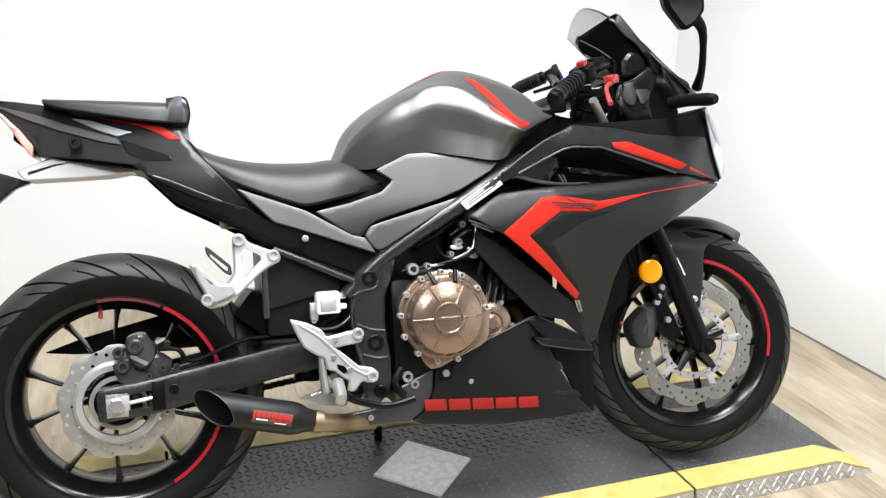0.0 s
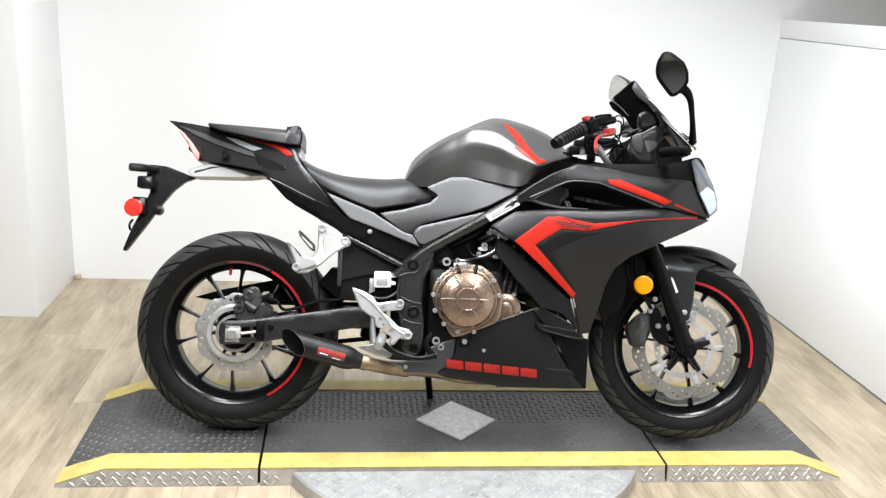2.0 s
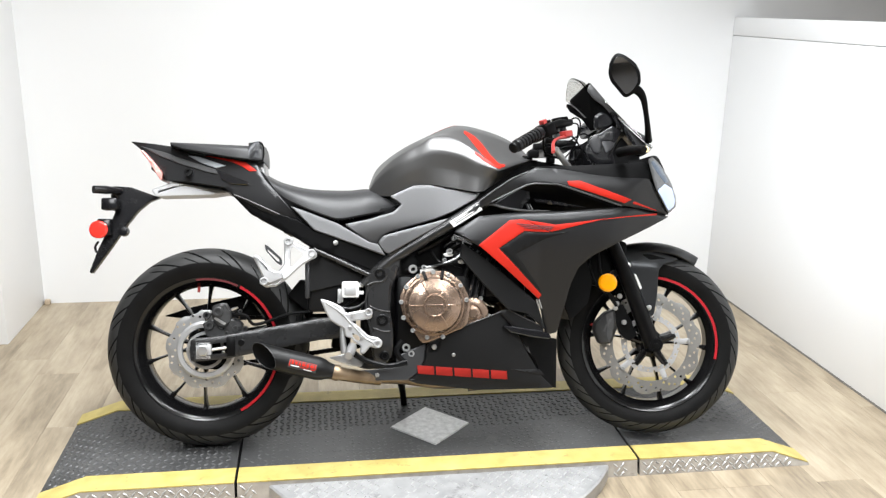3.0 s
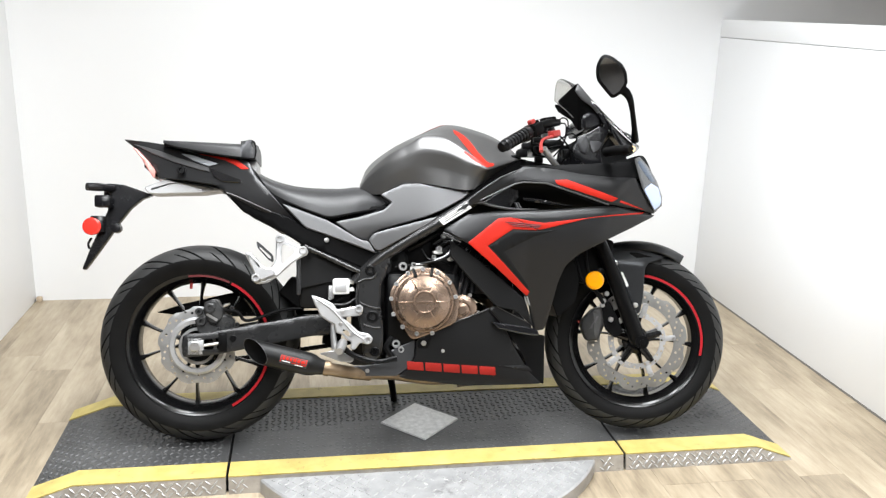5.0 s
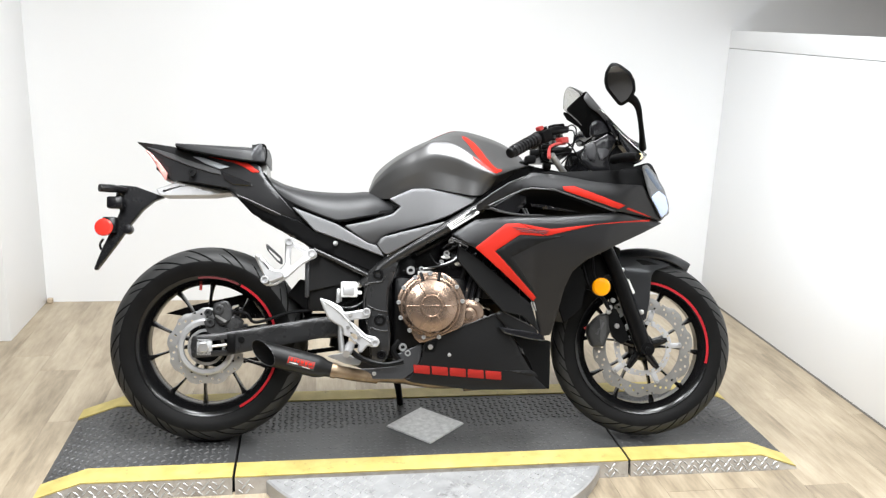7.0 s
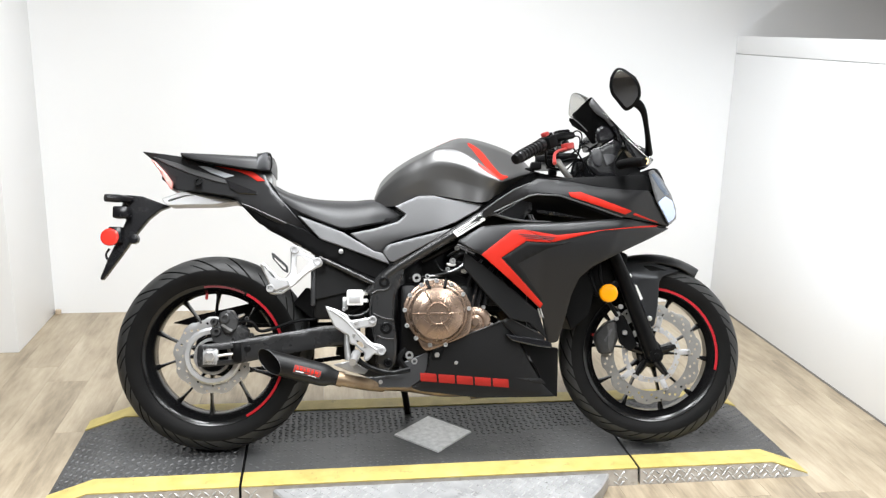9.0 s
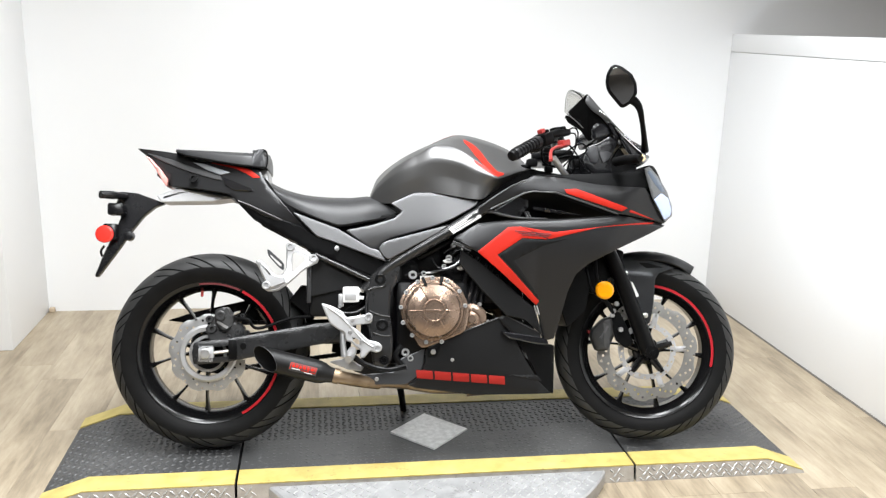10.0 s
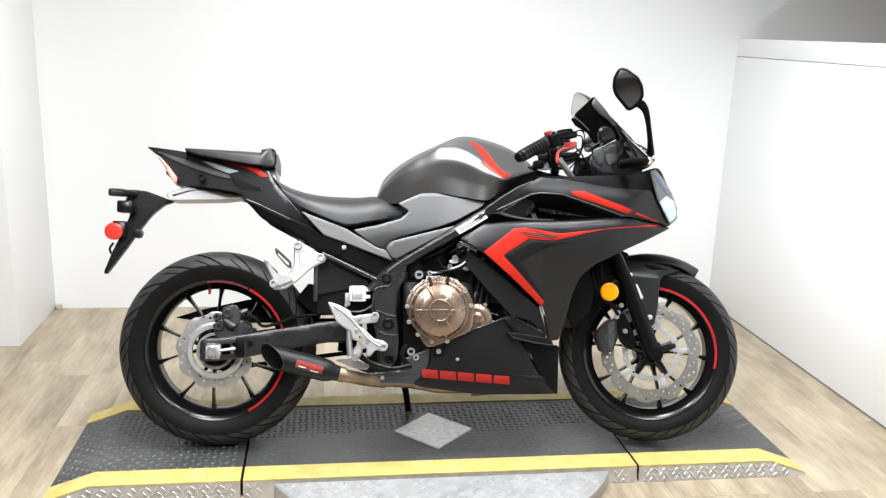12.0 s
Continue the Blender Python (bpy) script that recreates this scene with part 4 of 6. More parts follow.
part("nose_core", loft(spread(0.585, 0.772, 16), nose_ring), PLASTIC, bike, "black nose cowl behind the headlights")
lamp = both("headlight", [(0.632, 0.873), (0.658, 0.884), (0.704, 0.858), (0.749, 0.814), (0.770, 0.770), (0.768, 0.738), (0.724, 0.714), (0.694, 0.751), (0.668, 0.782), (0.653, 0.814)], head_w, GLOSS, "angular LED headlight with a cool white lens", step=0.012)
for s in (-1, 1):
    part("headlight_lens", panel([(0.673, 0.781), (0.713, 0.806), (0.752, 0.794), (0.764, 0.758), (0.756, 0.739), (0.724, 0.721), (0.700, 0.751)], lambda x, z: head_w(x, z) + 0.003, thick=0.004, side=s), LED, lamp, "cool white lit lens")
    part("headlight_glass", panel([(0.645, 0.866), (0.663, 0.873), (0.697, 0.853), (0.737, 0.814), (0.713, 0.809), (0.677, 0.835)], lambda x, z: head_w(x, z) + 0.002, thick=0.003, side=s), COOLGLASS, lamp, "silver reflector")
for s in (-1, 1):
    part("turn_signal", tube([(0.545, s * 0.25, 0.893), (0.558, s * 0.30, 0.892), (0.574, s * 0.352, 0.886), (0.580, s * 0.372, 0.884)], (0.015, 0.014, 0.015, 0.010), 12), PLASTIC, bike, "black front turn signal with a lit amber edge")
part("running_light", tube([(0.586, -0.372, 0.894), (0.590, -0.377, 0.889), (0.590, -0.378, 0.882), (0.586, -0.375, 0.877)], 0.0014, 8), BLINK, bike, "lit amber edge of the turn signal")

S_C = [(0.712, 0.925), (0.660, 0.988), (0.598, 1.062), (0.540, 1.131), (0.498, 1.168), (0.471, 1.181)]
S_E = [(0.684, 0.925), (0.640, 0.968), (0.594, 1.015), (0.549, 1.068), (0.512, 1.106), (0.486, 1.132)]
S_Y = [0.155, 0.149, 0.142, 0.134, 0.126, 0.116]
ctr, edg, wid = smooth_line([(*p, 0) for p in S_C], 5), smooth_line([(*p, 0) for p in S_E], 5), smooth_line([(y, 0, 0) for y in S_Y], 5)


def screen_sheet(v0, v1, off, thick):
    bm = bmesh.new()
    grid = []
    for i in range(v0, v1 + 1):
        row = []
        for u in spread(-1, 1, 21):
            k = abs(u) ** 1.8
            row.append(Vector((ctr[i].x + (edg[i].x - ctr[i].x) * k, wid[i].x * u + 0.034 * (i / (len(ctr) - 1)) ** 2, ctr[i].y + (edg[i].y - ctr[i].y) * k)))
        grid.append(row)
    nrm = Vector((0.75, 0, 0.66))
    f = [[bm.verts.new(p + nrm * off) for p in row] for row in grid]
    b = [[bm.verts.new(p + nrm * (off - thick)) for p in row] for row in grid]
    m, n = len(grid), 21
    for i in range(m - 1):
        for j in range(n - 1):
            bm.faces.new((f[i][j], f[i][j + 1], f[i + 1][j + 1], f[i + 1][j]))
            bm.faces.new((b[i][j], b[i + 1][j], b[i + 1][j + 1], b[i][j + 1]))
    ring = [(i, 0) for i in range(m)] + [(m - 1, j) for j in range(1, n)] + [(i, n - 1) for i in range(m - 2, -1, -1)] + [(0, j) for j in range(n - 2, 0, -1)]
    for (i, j), (k, l) in zip(ring, ring[1:] + ring[:1]):
        bm.faces.new((f[i][j], f[k][l], b[k][l], b[i][j]))
    return bm


screen = part("windscreen", screen_sheet(0, len(ctr) - 1, 0.0, 0.003), SMOKE, bike, "lightly smoked clear windscreen")
part("screen_base", screen_sheet(0, len(ctr) // 2 - 2, -0.006, 0.003), GLOSS, bike, "gloss black lower screen cowl")
def hull(pts):
    bm = bmesh.new()
    for p in pts:
        bm.verts.new(p)
    bmesh.ops.convex_hull(bm, input=bm.verts)
    bmesh.ops.delete(bm, geom=[v for v in bm.verts if not v.link_faces], context="VERTS")
    bmesh.ops.bevel(bm, geom=bm.edges, offset=0.003, segments=2, affect="EDGES", profile=0.5)
    return bm


part("instrument_hood", hull(((0.499, -0.100, 1.143), (0.470, 0.020, 1.104), (0.478, 0.085, 1.118), (0.490, -0.02, 1.040), (0.506, -0.070, 0.989), (0.537, -0.100, 0.992), (0.584, -0.100, 1.007), (0.561, -0.104, 1.054), (0.520, 0.095, 1.08), (0.57, 0.095, 1.01))), HOOD, bike, "black instrument hood under the screen", angle=30)
part("instrument_panel", hull(((0.453, 0.030, 1.098), (0.458, 0.042, 1.090), (0.465, 0.030, 1.068), (0.484, 0.000, 1.057), (0.500, -0.050, 1.018), (0.507, -0.072, 1.030), (0.505, -0.070, 1.050), (0.53, 0.05, 1.06))), HOOD, bike, "black instrument panel behind the screen", angle=20)
for s in (-1, 1):
    part("screen_stay", panel([(0.487, 1.111), (0.497, 1.134), (0.529, 1.098), (0.566, 1.054), (0.599, 1.014), (0.603, 0.996), (0.575, 1.021), (0.540, 1.062), (0.508, 1.083)], lambda x, z: 0.116, thick=0.005, side=s, edge=0.003), GREY, bike, "grey stay along the screen edge")
    part("dash_arch", panel([(0.558, 1.041), (0.570, 1.039), (0.584, 1.020), (0.596, 0.998), (0.594, 0.982), (0.584, 0.988), (0.577, 1.004)], lambda x, z: 0.124, thick=0.010, side=s, edge=0.003), BRACKET, bike, "black arch beside the instruments")
    part("dash_bracket", panel([(0.478, 0.905), (0.482, 0.935), (0.492, 0.962), (0.527, 0.973), (0.566, 0.997), (0.596, 0.982), (0.582, 0.955), (0.566, 0.915), (0.575, 0.868), (0.520, 0.868)], lambda x, z: 0.119, thick=0.010, side=s, edge=0.003), BRACKET, bike, "black inner bracket under the screen")
    part("bracket_face", panel([(0.522, 0.968), (0.564, 0.993), (0.590, 0.979), (0.578, 0.955), (0.562, 0.922), (0.540, 0.908), (0.531, 0.939)], lambda x, z: 0.126 - 0.25 * (z - 0.92), thick=0.008, side=s, edge=0.004), INNERGREY, bike, "grey face of the inner bracket")
    part("bracket_face", panel([(0.487, 0.940), (0.494, 0.958), (0.518, 0.966), (0.526, 0.935), (0.520, 0.905), (0.500, 0.912)], lambda x, z: 0.125 + 0.2 * (x - 0.5), thick=0.008, side=s, edge=0.004), INNERGREY, bike)
    part("dash_web", panel([(0.560, 0.905), (0.602, 0.966), (0.628, 0.930), (0.66, 0.90), (0.66, 0.87), (0.55, 0.868)], lambda x, z: 0.100, thick=0.014, side=s), PLASTIC, bike, "black web under the screen")
    part("screen_side", panel([(0.597, 1.006), (0.619, 0.989), (0.671, 0.961), (0.676, 0.936), (0.640, 0.920), (0.618, 0.945), (0.602, 0.975)], lambda x, z: 0.136 + 0.02 * (1.0 - z), thick=0.004, side=s, edge=0.002), INNERGREY, bike, "dark grey side plate of the screen")
    part("side_rail", tube([(0.600, s * 0.142, 0.982), (0.612, s * 0.144, 0.962), (0.632, s * 0.146, 0.926)], (0.002, 0.003, 0.004), 8), BRACKET, bike, "black rail below the screen")
pod = part("instrument_pod", panel([(0.511, 1.029), (0.531, 1.044), (0.554, 1.042), (0.573, 1.022), (0.576, 1.000), (0.55, 0.990), (0.516, 0.984)], lambda x, z: 0.107, thick=0.19, edge=0.008, drop=0.006, soften=0.012), BRACKET, bike, "black instrument pod under the hood")
part("hood_lip", tube([(0.462, 0.03, 1.100), (0.474, -0.04, 1.062), (0.486, -0.088, 1.028)], 0.0016, 6), GREY, bike)
part("hood_bolt", disc_at((0.460, 0.036, 1.088), 0.004, 0.006, 10), STEEL, bike)

for s in (-1,):
    turn = Matrix.Translation((0.55, s * 0.315, 0)) @ Matrix.Rotation(radians(s * 17), 4, "Z") @ Matrix.Translation((0, 0, 1.11)) @ Matrix.Rotation(radians(-s * 11), 4, "X") @ Matrix.Translation((-0.55, -s * 0.315, -1.11))
    shell_loop = [(0.497, 1.121), (0.500, 1.148), (0.513, 1.172), (0.526, 1.178), (0.544, 1.172), (0.576, 1.147), (0.589, 1.120), (0.591, 1.089), (0.573, 1.061), (0.552, 1.048), (0.540, 1.050), (0.503, 1.098)]
    mir = part("mirror", turned(panel(shell_loop, lambda x, z: 0.335, thick=0.030, edge=0.010, drop=0.007, side=s, soften=0.007), turn), PLASTIC, bike, "black wing mirror on a curved stalk")
    glass = inset_loop(fine_loop(shell_loop, 0.03, 0.012), 0.009)
    part("mirror_glass", turned(panel([tuple(p) for p in glass], lambda x, z: 0.3365 + 0.006 - 1.1 * ((x - 0.545) ** 2 + (z - 1.113) ** 2), thick=0.002, edge=0.001, drop=0.0, side=s, soften=0), turn), MIRROR, mir, "mirror glass")
    part("stalk", tube([(0.568, s * 0.312, 1.078), (0.592, s * 0.304, 1.066), (0.608, s * 0.294, 1.046), (0.622, s * 0.272, 1.012), (0.640, s * 0.235, 0.970), (0.658, s * 0.187, 0.940)], (0.015, 0.013, 0.010, 0.008, 0.009, 0.013), 10), PLASTIC, mir)

# ---- handlebar ----
def bar_side(near):
    """One clip-on side; the bar is turned, so the far side stands further forward and higher."""
    if near:
        inner, knee, g0, g1, box_at, yaw = (0.40, -0.05, 0.975), (0.352, -0.225, 0.968), (0.212, -0.340, 0.897), (0.296, -0.280, 0.948), (0.316, -0.264, 0.956), 35
    else:
        inner, knee, g0, g1, box_at, yaw = (0.40, 0.05, 0.985), (0.455, 0.20, 1.035), (0.415, 0.345, 1.030), (0.455, 0.262, 1.045), (0.478, 0.235, 1.046), -35
    g0, g1 = Vector(g0), Vector(g1)
    out = (g0 - g1).normalized()
    bar = part("handlebar", tube([g0 + out * 0.008, g1, knee, inner], 0.011, 12), SATIN, bike, "black clip-on handlebar")
    part("grip", tube([g0, g0 - out * 0.004, g0.lerp(g1, 0.5), g1 + out * 0.004, g1], (0.0165, 0.0185, 0.0165, 0.0175, 0.0195), 18), MATTE, bar, "black ribbed rubber grip")
    for k in range(7):
        part("grip_ring", tube([g0.lerp(g1, 0.10 + 0.12 * k), g0.lerp(g1, 0.14 + 0.12 * k)], 0.0188, 16), SATIN, bar)
    part("bar_end", tube([g0 + out * 0.018, g0 + out * 0.014, g0 - out * 0.002], (0.013, 0.016, 0.016), 16), SATIN, bar, "black bar end weight")
    turn_box = Matrix.Translation(box_at) @ pose(0, 0, 0, 0, -25, yaw)
    part("switch_box", box(-0.020, 0.020, -0.026, 0.026, -0.019, 0.019, 0.006, None, turn_box), PLASTIC, bar)
    part("switch_cap", box(0.006, 0.022, -0.012, 0.008, 0.014, 0.026, 0.003, None, turn_box), SATIN, bar)
    part("switch_rib", box(-0.021, 0.021, -0.003, 0.003, -0.020, 0.020, 0.002, None, turn_box), SATIN, bar)
    return bar


near_bar, far_bar = bar_side(True), bar_side(False)
part("brake_lever", tube(((0.386, -0.262, 0.940), (0.362, -0.300, 0.930), (0.330, -0.345, 0.917), (0.312, -0.375, 0.900), (0.306, -0.400, 0.872)), (0.007, 0.0055, 0.0045, 0.0045, 0.006), 8), REDANOD, near_bar, "red anodised brake lever")
part("clutch_lever", tube(((0.505, 0.22, 1.030), (0.500, 0.28, 1.026), (0.470, 0.36, 1.020)), (0.007, 0.006, 0.005), 8), SATIN, far_bar, "black clutch lever")
part("signal_button", box(0.490, 0.508, 0.212, 0.222, 1.018, 1.036, 0.002), BLUEKEY, far_bar, "small blue switch button")
part("kill_switch", box(-0.009, 0.009, -0.010, 0.010, -0.006, 0.007, 0.003, None, Matrix.Translation((0.304, -0.283, 0.977)) @ pose(0, 0, 0, 0, -25, 35)), REDANOD, bike, "red engine stop switch")
part("lever_perch", box(-0.020, 0.018, -0.012, 0.012, -0.009, 0.010, 0.004, None, Matrix.Translation((0.374, -0.285, 0.942)) @ pose(0, 0, 0, 0, -12, 40)), REDANOD, bike, "red anodised lever perch")
part("master_cylinder", tube([(0.335, -0.25, 0.972), (0.368, -0.232, 0.982), (0.408, -0.20, 0.992)], (0.011, 0.014, 0.011), 12), SATIN, bike)
part("brake_reservoir", box(-0.022, 0.022, -0.016, 0.016, -0.010, 0.012, 0.004, None, Matrix.Translation((0.372, -0.215, 0.992)) @ pose(0, 0, 0, 0, -10, 20)), PLASTIC, bike)
part("top_clamp", box(0.335, 0.445, -0.13, 0.13, 0.925, 0.950, 0.01), SATIN, bike)
for s in (-1, 1):
    part("fork_tube", tube([(0.418, s * 0.172, 0.845), (0.385, s * 0.206, 0.872), (0.352, s * 0.235, 0.905)], 0.010, 18), STEEL, bike, "bright tube under the bar")
CABLES = (((0.401, -0.20, 0.992), (0.428, -0.18, 1.010), (0.444, -0.18, 0.997), (0.440, -0.17, 0.954), (0.422, -0.15, 0.903), (0.414, -0.14, 0.864)),
          ((0.380, -0.21, 0.972), (0.420, -0.19, 0.991), (0.438, -0.18, 0.982), (0.430, -0.17, 0.929), (0.397, -0.15, 0.884)),
          ((0.405, -0.17, 0.933), (0.442, -0.16, 0.957), (0.469, -0.15, 0.965), (0.478, -0.15, 0.943), (0.451, -0.15, 0.907), (0.432, -0.14, 0.870)),
          ((0.382, -0.14, 0.918), (0.428, -0.14, 0.928), (0.465, -0.13, 0.919), (0.483, -0.13, 0.885)),
          ((0.312, -0.25, 0.935), (0.33, -0.20, 0.895), (0.40, -0.15, 0.885), (0.45, -0.10, 0.87)),
          ((0.345, -0.23, 0.955), (0.405, -0.20, 0.955), (0.455, -0.15, 0.915), (0.46, -0.13, 0.87)))
for k, line in enumerate(CABLES):
    part("cable", tube(line, (0.0024, 0.0024, 0.0026, 0.0032, 0.0036, 0.0028)[k], 8), PLASTIC, bike)
for x, y, z, a, b in ((0.30, -0.16, 0.900, 0.016, 0.012), (0.318, -0.14, 0.925, 0.014, 0.010), (0.345, -0.17, 0.905, 0.013, 0.015), (0.285, -0.13, 0.890, 0.016, 0.008), (0.452, -0.12, 0.905, 0.012, 0.014), (0.345, -0.20, 0.935, 0.018, 0.008), (0.36, -0.13, 0.885, 0.012, 0.012)):
    part("connector", box(x - a, x + a, y - 0.014, y + 0.014, z - b, z + b, 0.004), PLASTIC, bike)

# ---- front fork, mudguard and brake ----
for s in (-1, 1):
    bm = tube([(0.545, s * 0.105, 0.690), (0.600, s * 0.105, 0.575), (0.668, s * 0.105, 0.395), (0.703, s * 0.105, 0.298)], (0.022, 0.0225, 0.0255, 0.027), 20, None, 4)
    leg = part("fork_leg", turned(bm, STEER), SATIN, bike, "satin black fork leg")
    bm = tube([(0.708, s * 0.08, 0.300), (0.708, s * 0.132, 0.300)], 0.021, 18)
    part("axle_clamp", turned(bm, STEER), SATIN, leg)
part("axle_nut", turned(disc_at((0.708, -0.136, 0.298), 0.010, 0.006, 6), STEER), SATIN, bike)


def fender_ring(a, k):
    """One arch of the mudguard at an angle about the front axle."""
    r, w = 0.326 + 0.004 * math.sin(k * 3), 0.070 - 0.052 * max(0, (k - 0.55) / 0.45) ** 2
    pts = []
    for u in spread(-1, 1, 13):
        rr = r - 0.030 * abs(u) ** 2.4
        pts.append((0.705 + rr * math.cos(a), w * u, 0.300 + rr * math.sin(a)))
    return pts


bm = bmesh.new()
rows = []
for k in spread(0, 1, 18):
    a = radians(114 - 56 * k)
    arch = fender_ring(a, k)
    under = [(0.705 + (x - 0.705) * 0.988, y * 0.96, 0.300 + (z - 0.300) * 0.988) for x, y, z in arch]
    rows.append([bm.verts.new(p) for p in arch + under[::-1]])
for a, b in zip(rows, rows[1:]):
    for j in range(len(a)):
        k = (j + 1) % len(a)
        bm.faces.new((a[j], a[k], b[k], b[j]))
bm.faces.new(rows[0][::-1])
bm.faces.new(rows[-1])
fender = part("front_mudguard", turned(bm, STEER), MATTE, bike, "matte black front mudguard")
guard = [(0.598, 0.600), (0.640, 0.606), (0.70, 0.600), (0.76, 0.586), (0.800, 0.572), (0.742, 0.553), (0.730, 0.536), (0.724, 0.459), (0.712, 0.394), (0.697, 0.386), (0.656, 0.449), (0.620, 0.550)]
for s in (-1, 1):
    part("mudguard_side", turned(panel(guard, lambda x, z: 0.088 - 0.48 * max(0, z - 0.552 + 0.12 * (x - 0.70)) - 0.10 * max(0, x - 0.72), thick=0.006, step=0.010, side=s), STEER), MUDGREY, fender, "matte grey mudguard side")
part("mudguard_vent", turned(panel([(0.676, 0.590), (0.712, 0.588), (0.764, 0.572), (0.704, 0.570)], lambda x, z: 0.0895 - 0.48 * max(0, z - 0.552 + 0.12 * (x - 0.70)) - 0.10 * max(0, x - 0.72), thick=0.004, soften=0.003), STEER), GAP_BLACK, fender)
for x, z in ((0.633, 0.554), (0.696, 0.417)):
    part("bolt", turned(disc_at((x, -0.094, z), 0.0085, 0.008, 12, dome=0.002), STEER), BOLT, fender, "bright bolt head")
part("mudguard_label", turned(panel([(0.650, 0.526), (0.657, 0.524), (0.676, 0.480), (0.668, 0.476)], lambda x, z: 0.0905, thick=0.0006, edge=0.0008, drop=0.0002, soften=0.001), STEER), WHITE, fender, "narrow white label")

cal = part("front_caliper", turned(panel([(0.520, 0.345), (0.524, 0.368), (0.556, 0.404), (0.588, 0.415), (0.604, 0.372), (0.572, 0.305), (0.535, 0.302)], lambda x, z: 0.112 - 0.5 * abs(x - 0.56), thick=0.05, edge=0.006, drop=0.006), STEER), CALIPER, bike, "black front brake caliper")
part("caliper_bracket", turned(panel([(0.585, 0.425), (0.612, 0.43), (0.640, 0.37), (0.655, 0.33), (0.63, 0.31), (0.60, 0.335), (0.585, 0.38)], lambda x, z: 0.098, thick=0.02), STEER), SATIN, cal)
for x, z in ((0.590, 0.432), (0.612, 0.372), (0.585, 0.418), (0.60, 0.455)):
    part("bolt", turned(disc_at((x, -0.118, z), 0.008, 0.012, 12), STEER), BOLT, cal)
part("caliper_mark", turned(panel([(0.545, 0.345), (0.552, 0.342), (0.575, 0.382), (0.568, 0.385)], lambda x, z: 0.1125 - 0.5 * abs(x - 0.56), thick=0.002, edge=0.001, drop=0.0, soften=0.001), STEER), GREY, cal)
part("brake_hose", turned(tube([(0.588, -0.115, 0.425), (0.560, -0.13, 0.47), (0.535, -0.14, 0.53), (0.53, -0.13, 0.60)], 0.006, 8), STEER), PLASTIC, bike)
part("brake_hose", turned(tube([(0.600, -0.105, 0.43), (0.575, -0.12, 0.455), (0.520, -0.135, 0.50), (0.50, -0.12, 0.58)], 0.005, 8), STEER), PLASTIC, bike)
amb = part("amber_reflector", turned(lathe([(0.0, 0), (0.0, 0.029), (-0.010, 0.029), (-0.015, 0.024), (-0.017, 0)], 32, None, Matrix.Translation((0.556, -0.145, 0.499))), STEER), AMBER, bike, "round amber side reflector")
part("reflector_stem", turned(tube([(0.556, -0.14, 0.499), (0.585, -0.115, 0.53)], 0.012, 10), STEER), PLASTIC, amb)
# added black block that fills the dark region behind the fork
part("fork_shroud", panel([(0.475, 0.500), (0.486, 0.560), (0.530, 0.608), (0.586, 0.640), (0.622, 0.625), (0.606, 0.540), (0.585, 0.500), (0.545, 0.482)], lambda x, z: 0.072, thick=0.144, edge=0.006), PLASTIC, bike, "black filler between fork and fairing")
part("radiator_guard", panel([(0.405, 0.53), (0.47, 0.575), (0.50, 0.52), (0.48, 0.43), (0.42, 0.38), (0.395, 0.45)], lambda x, z: 0.11, thick=0.22), PLASTIC, bike, "black radiator shroud behind the front wheel")

# ---- swingarm, chain and rear brake ----
for s in (-1, 1):
    arm = part("swingarm", panel([(-0.742, 0.345), (-0.66, 0.352), (-0.372, 0.398), (-0.25, 0.410), (-0.25, 0.350), (-0.372, 0.334), (-0.508, 0.309), (-0.635, 0.285), (-0.742, 0.277)],
        lambda x, z: 0.138, thick=0.030, edge=0.004, side=s, soften=0.012, holes=([(-0.725, 0.325), (-0.725, 0.297), (-0.63, 0.300), (-0.63, 0.335)],)), FRAMEPAINT, bike, "black box-section swingarm")
    part("axle_block", box(-0.728, -0.680, s * 0.128 - 0.010, s * 0.128 + 0.010, 0.283, 0.337, 0.003), ALU, arm, "bright chain adjuster block")
    part("axle_nut", disc_at((-0.705, -0.146, 0.310), 0.016, 0.010, 6) if s < 0 else disc_at((-0.705, 0.140, 0.310), 0.016, 0.010, 6), BOLT, arm)
    part("adjuster_bolt", tube([(-0.68, s * 0.128, 0.312), (-0.635, s * 0.128, 0.318)], 0.005, 8), BOLT, arm)
part("swingarm_plate", box(-0.636, -0.610, -0.1395, -0.136, 0.292, 0.352, 0.001), SATIN, arm)
part("pivot_bolt", disc_at((-0.592, -0.141, 0.333), 0.010, 0.006, 12), SATIN, bike)
part("swingarm_bridge", box(-0.42, -0.30, -0.12, 0.12, 0.335, 0.395, 0.01), SATIN, bike)
part("chain_guard", panel([(-0.865, 0.405), (-0.78, 0.432), (-0.60, 0.472), (-0.50, 0.485), (-0.40, 0.475), (-0.39, 0.40), (-0.52, 0.388), (-0.80, 0.396)], lambda x, z: -0.085, thick=0.010), PLASTIC, bike, "black chain guard behind the wheel")
for z0, z1 in ((0.238, 0.30), (0.395, 0.40)):
    bm = bmesh.new()
    for i in range(34):
        x, z = -0.70 + 0.48 * i / 33, z0 + (z1 - z0) * i / 33
        box(x - 0.0085, x + 0.0085, 0.078 + 0.004 * (i % 2), 0.094 - 0.004 * (i % 2), z - 0.007, z + 0.007, 0.0, bm)
    part("chain_run", bm, SATIN, bike, "black drive chain")
part("sprocket", turned(lathe([(0.080, 0.0), (0.080, 0.082), (0.086, 0.086), (0.092, 0.082), (0.092, 0)], 42), AXR), SATIN, rear)
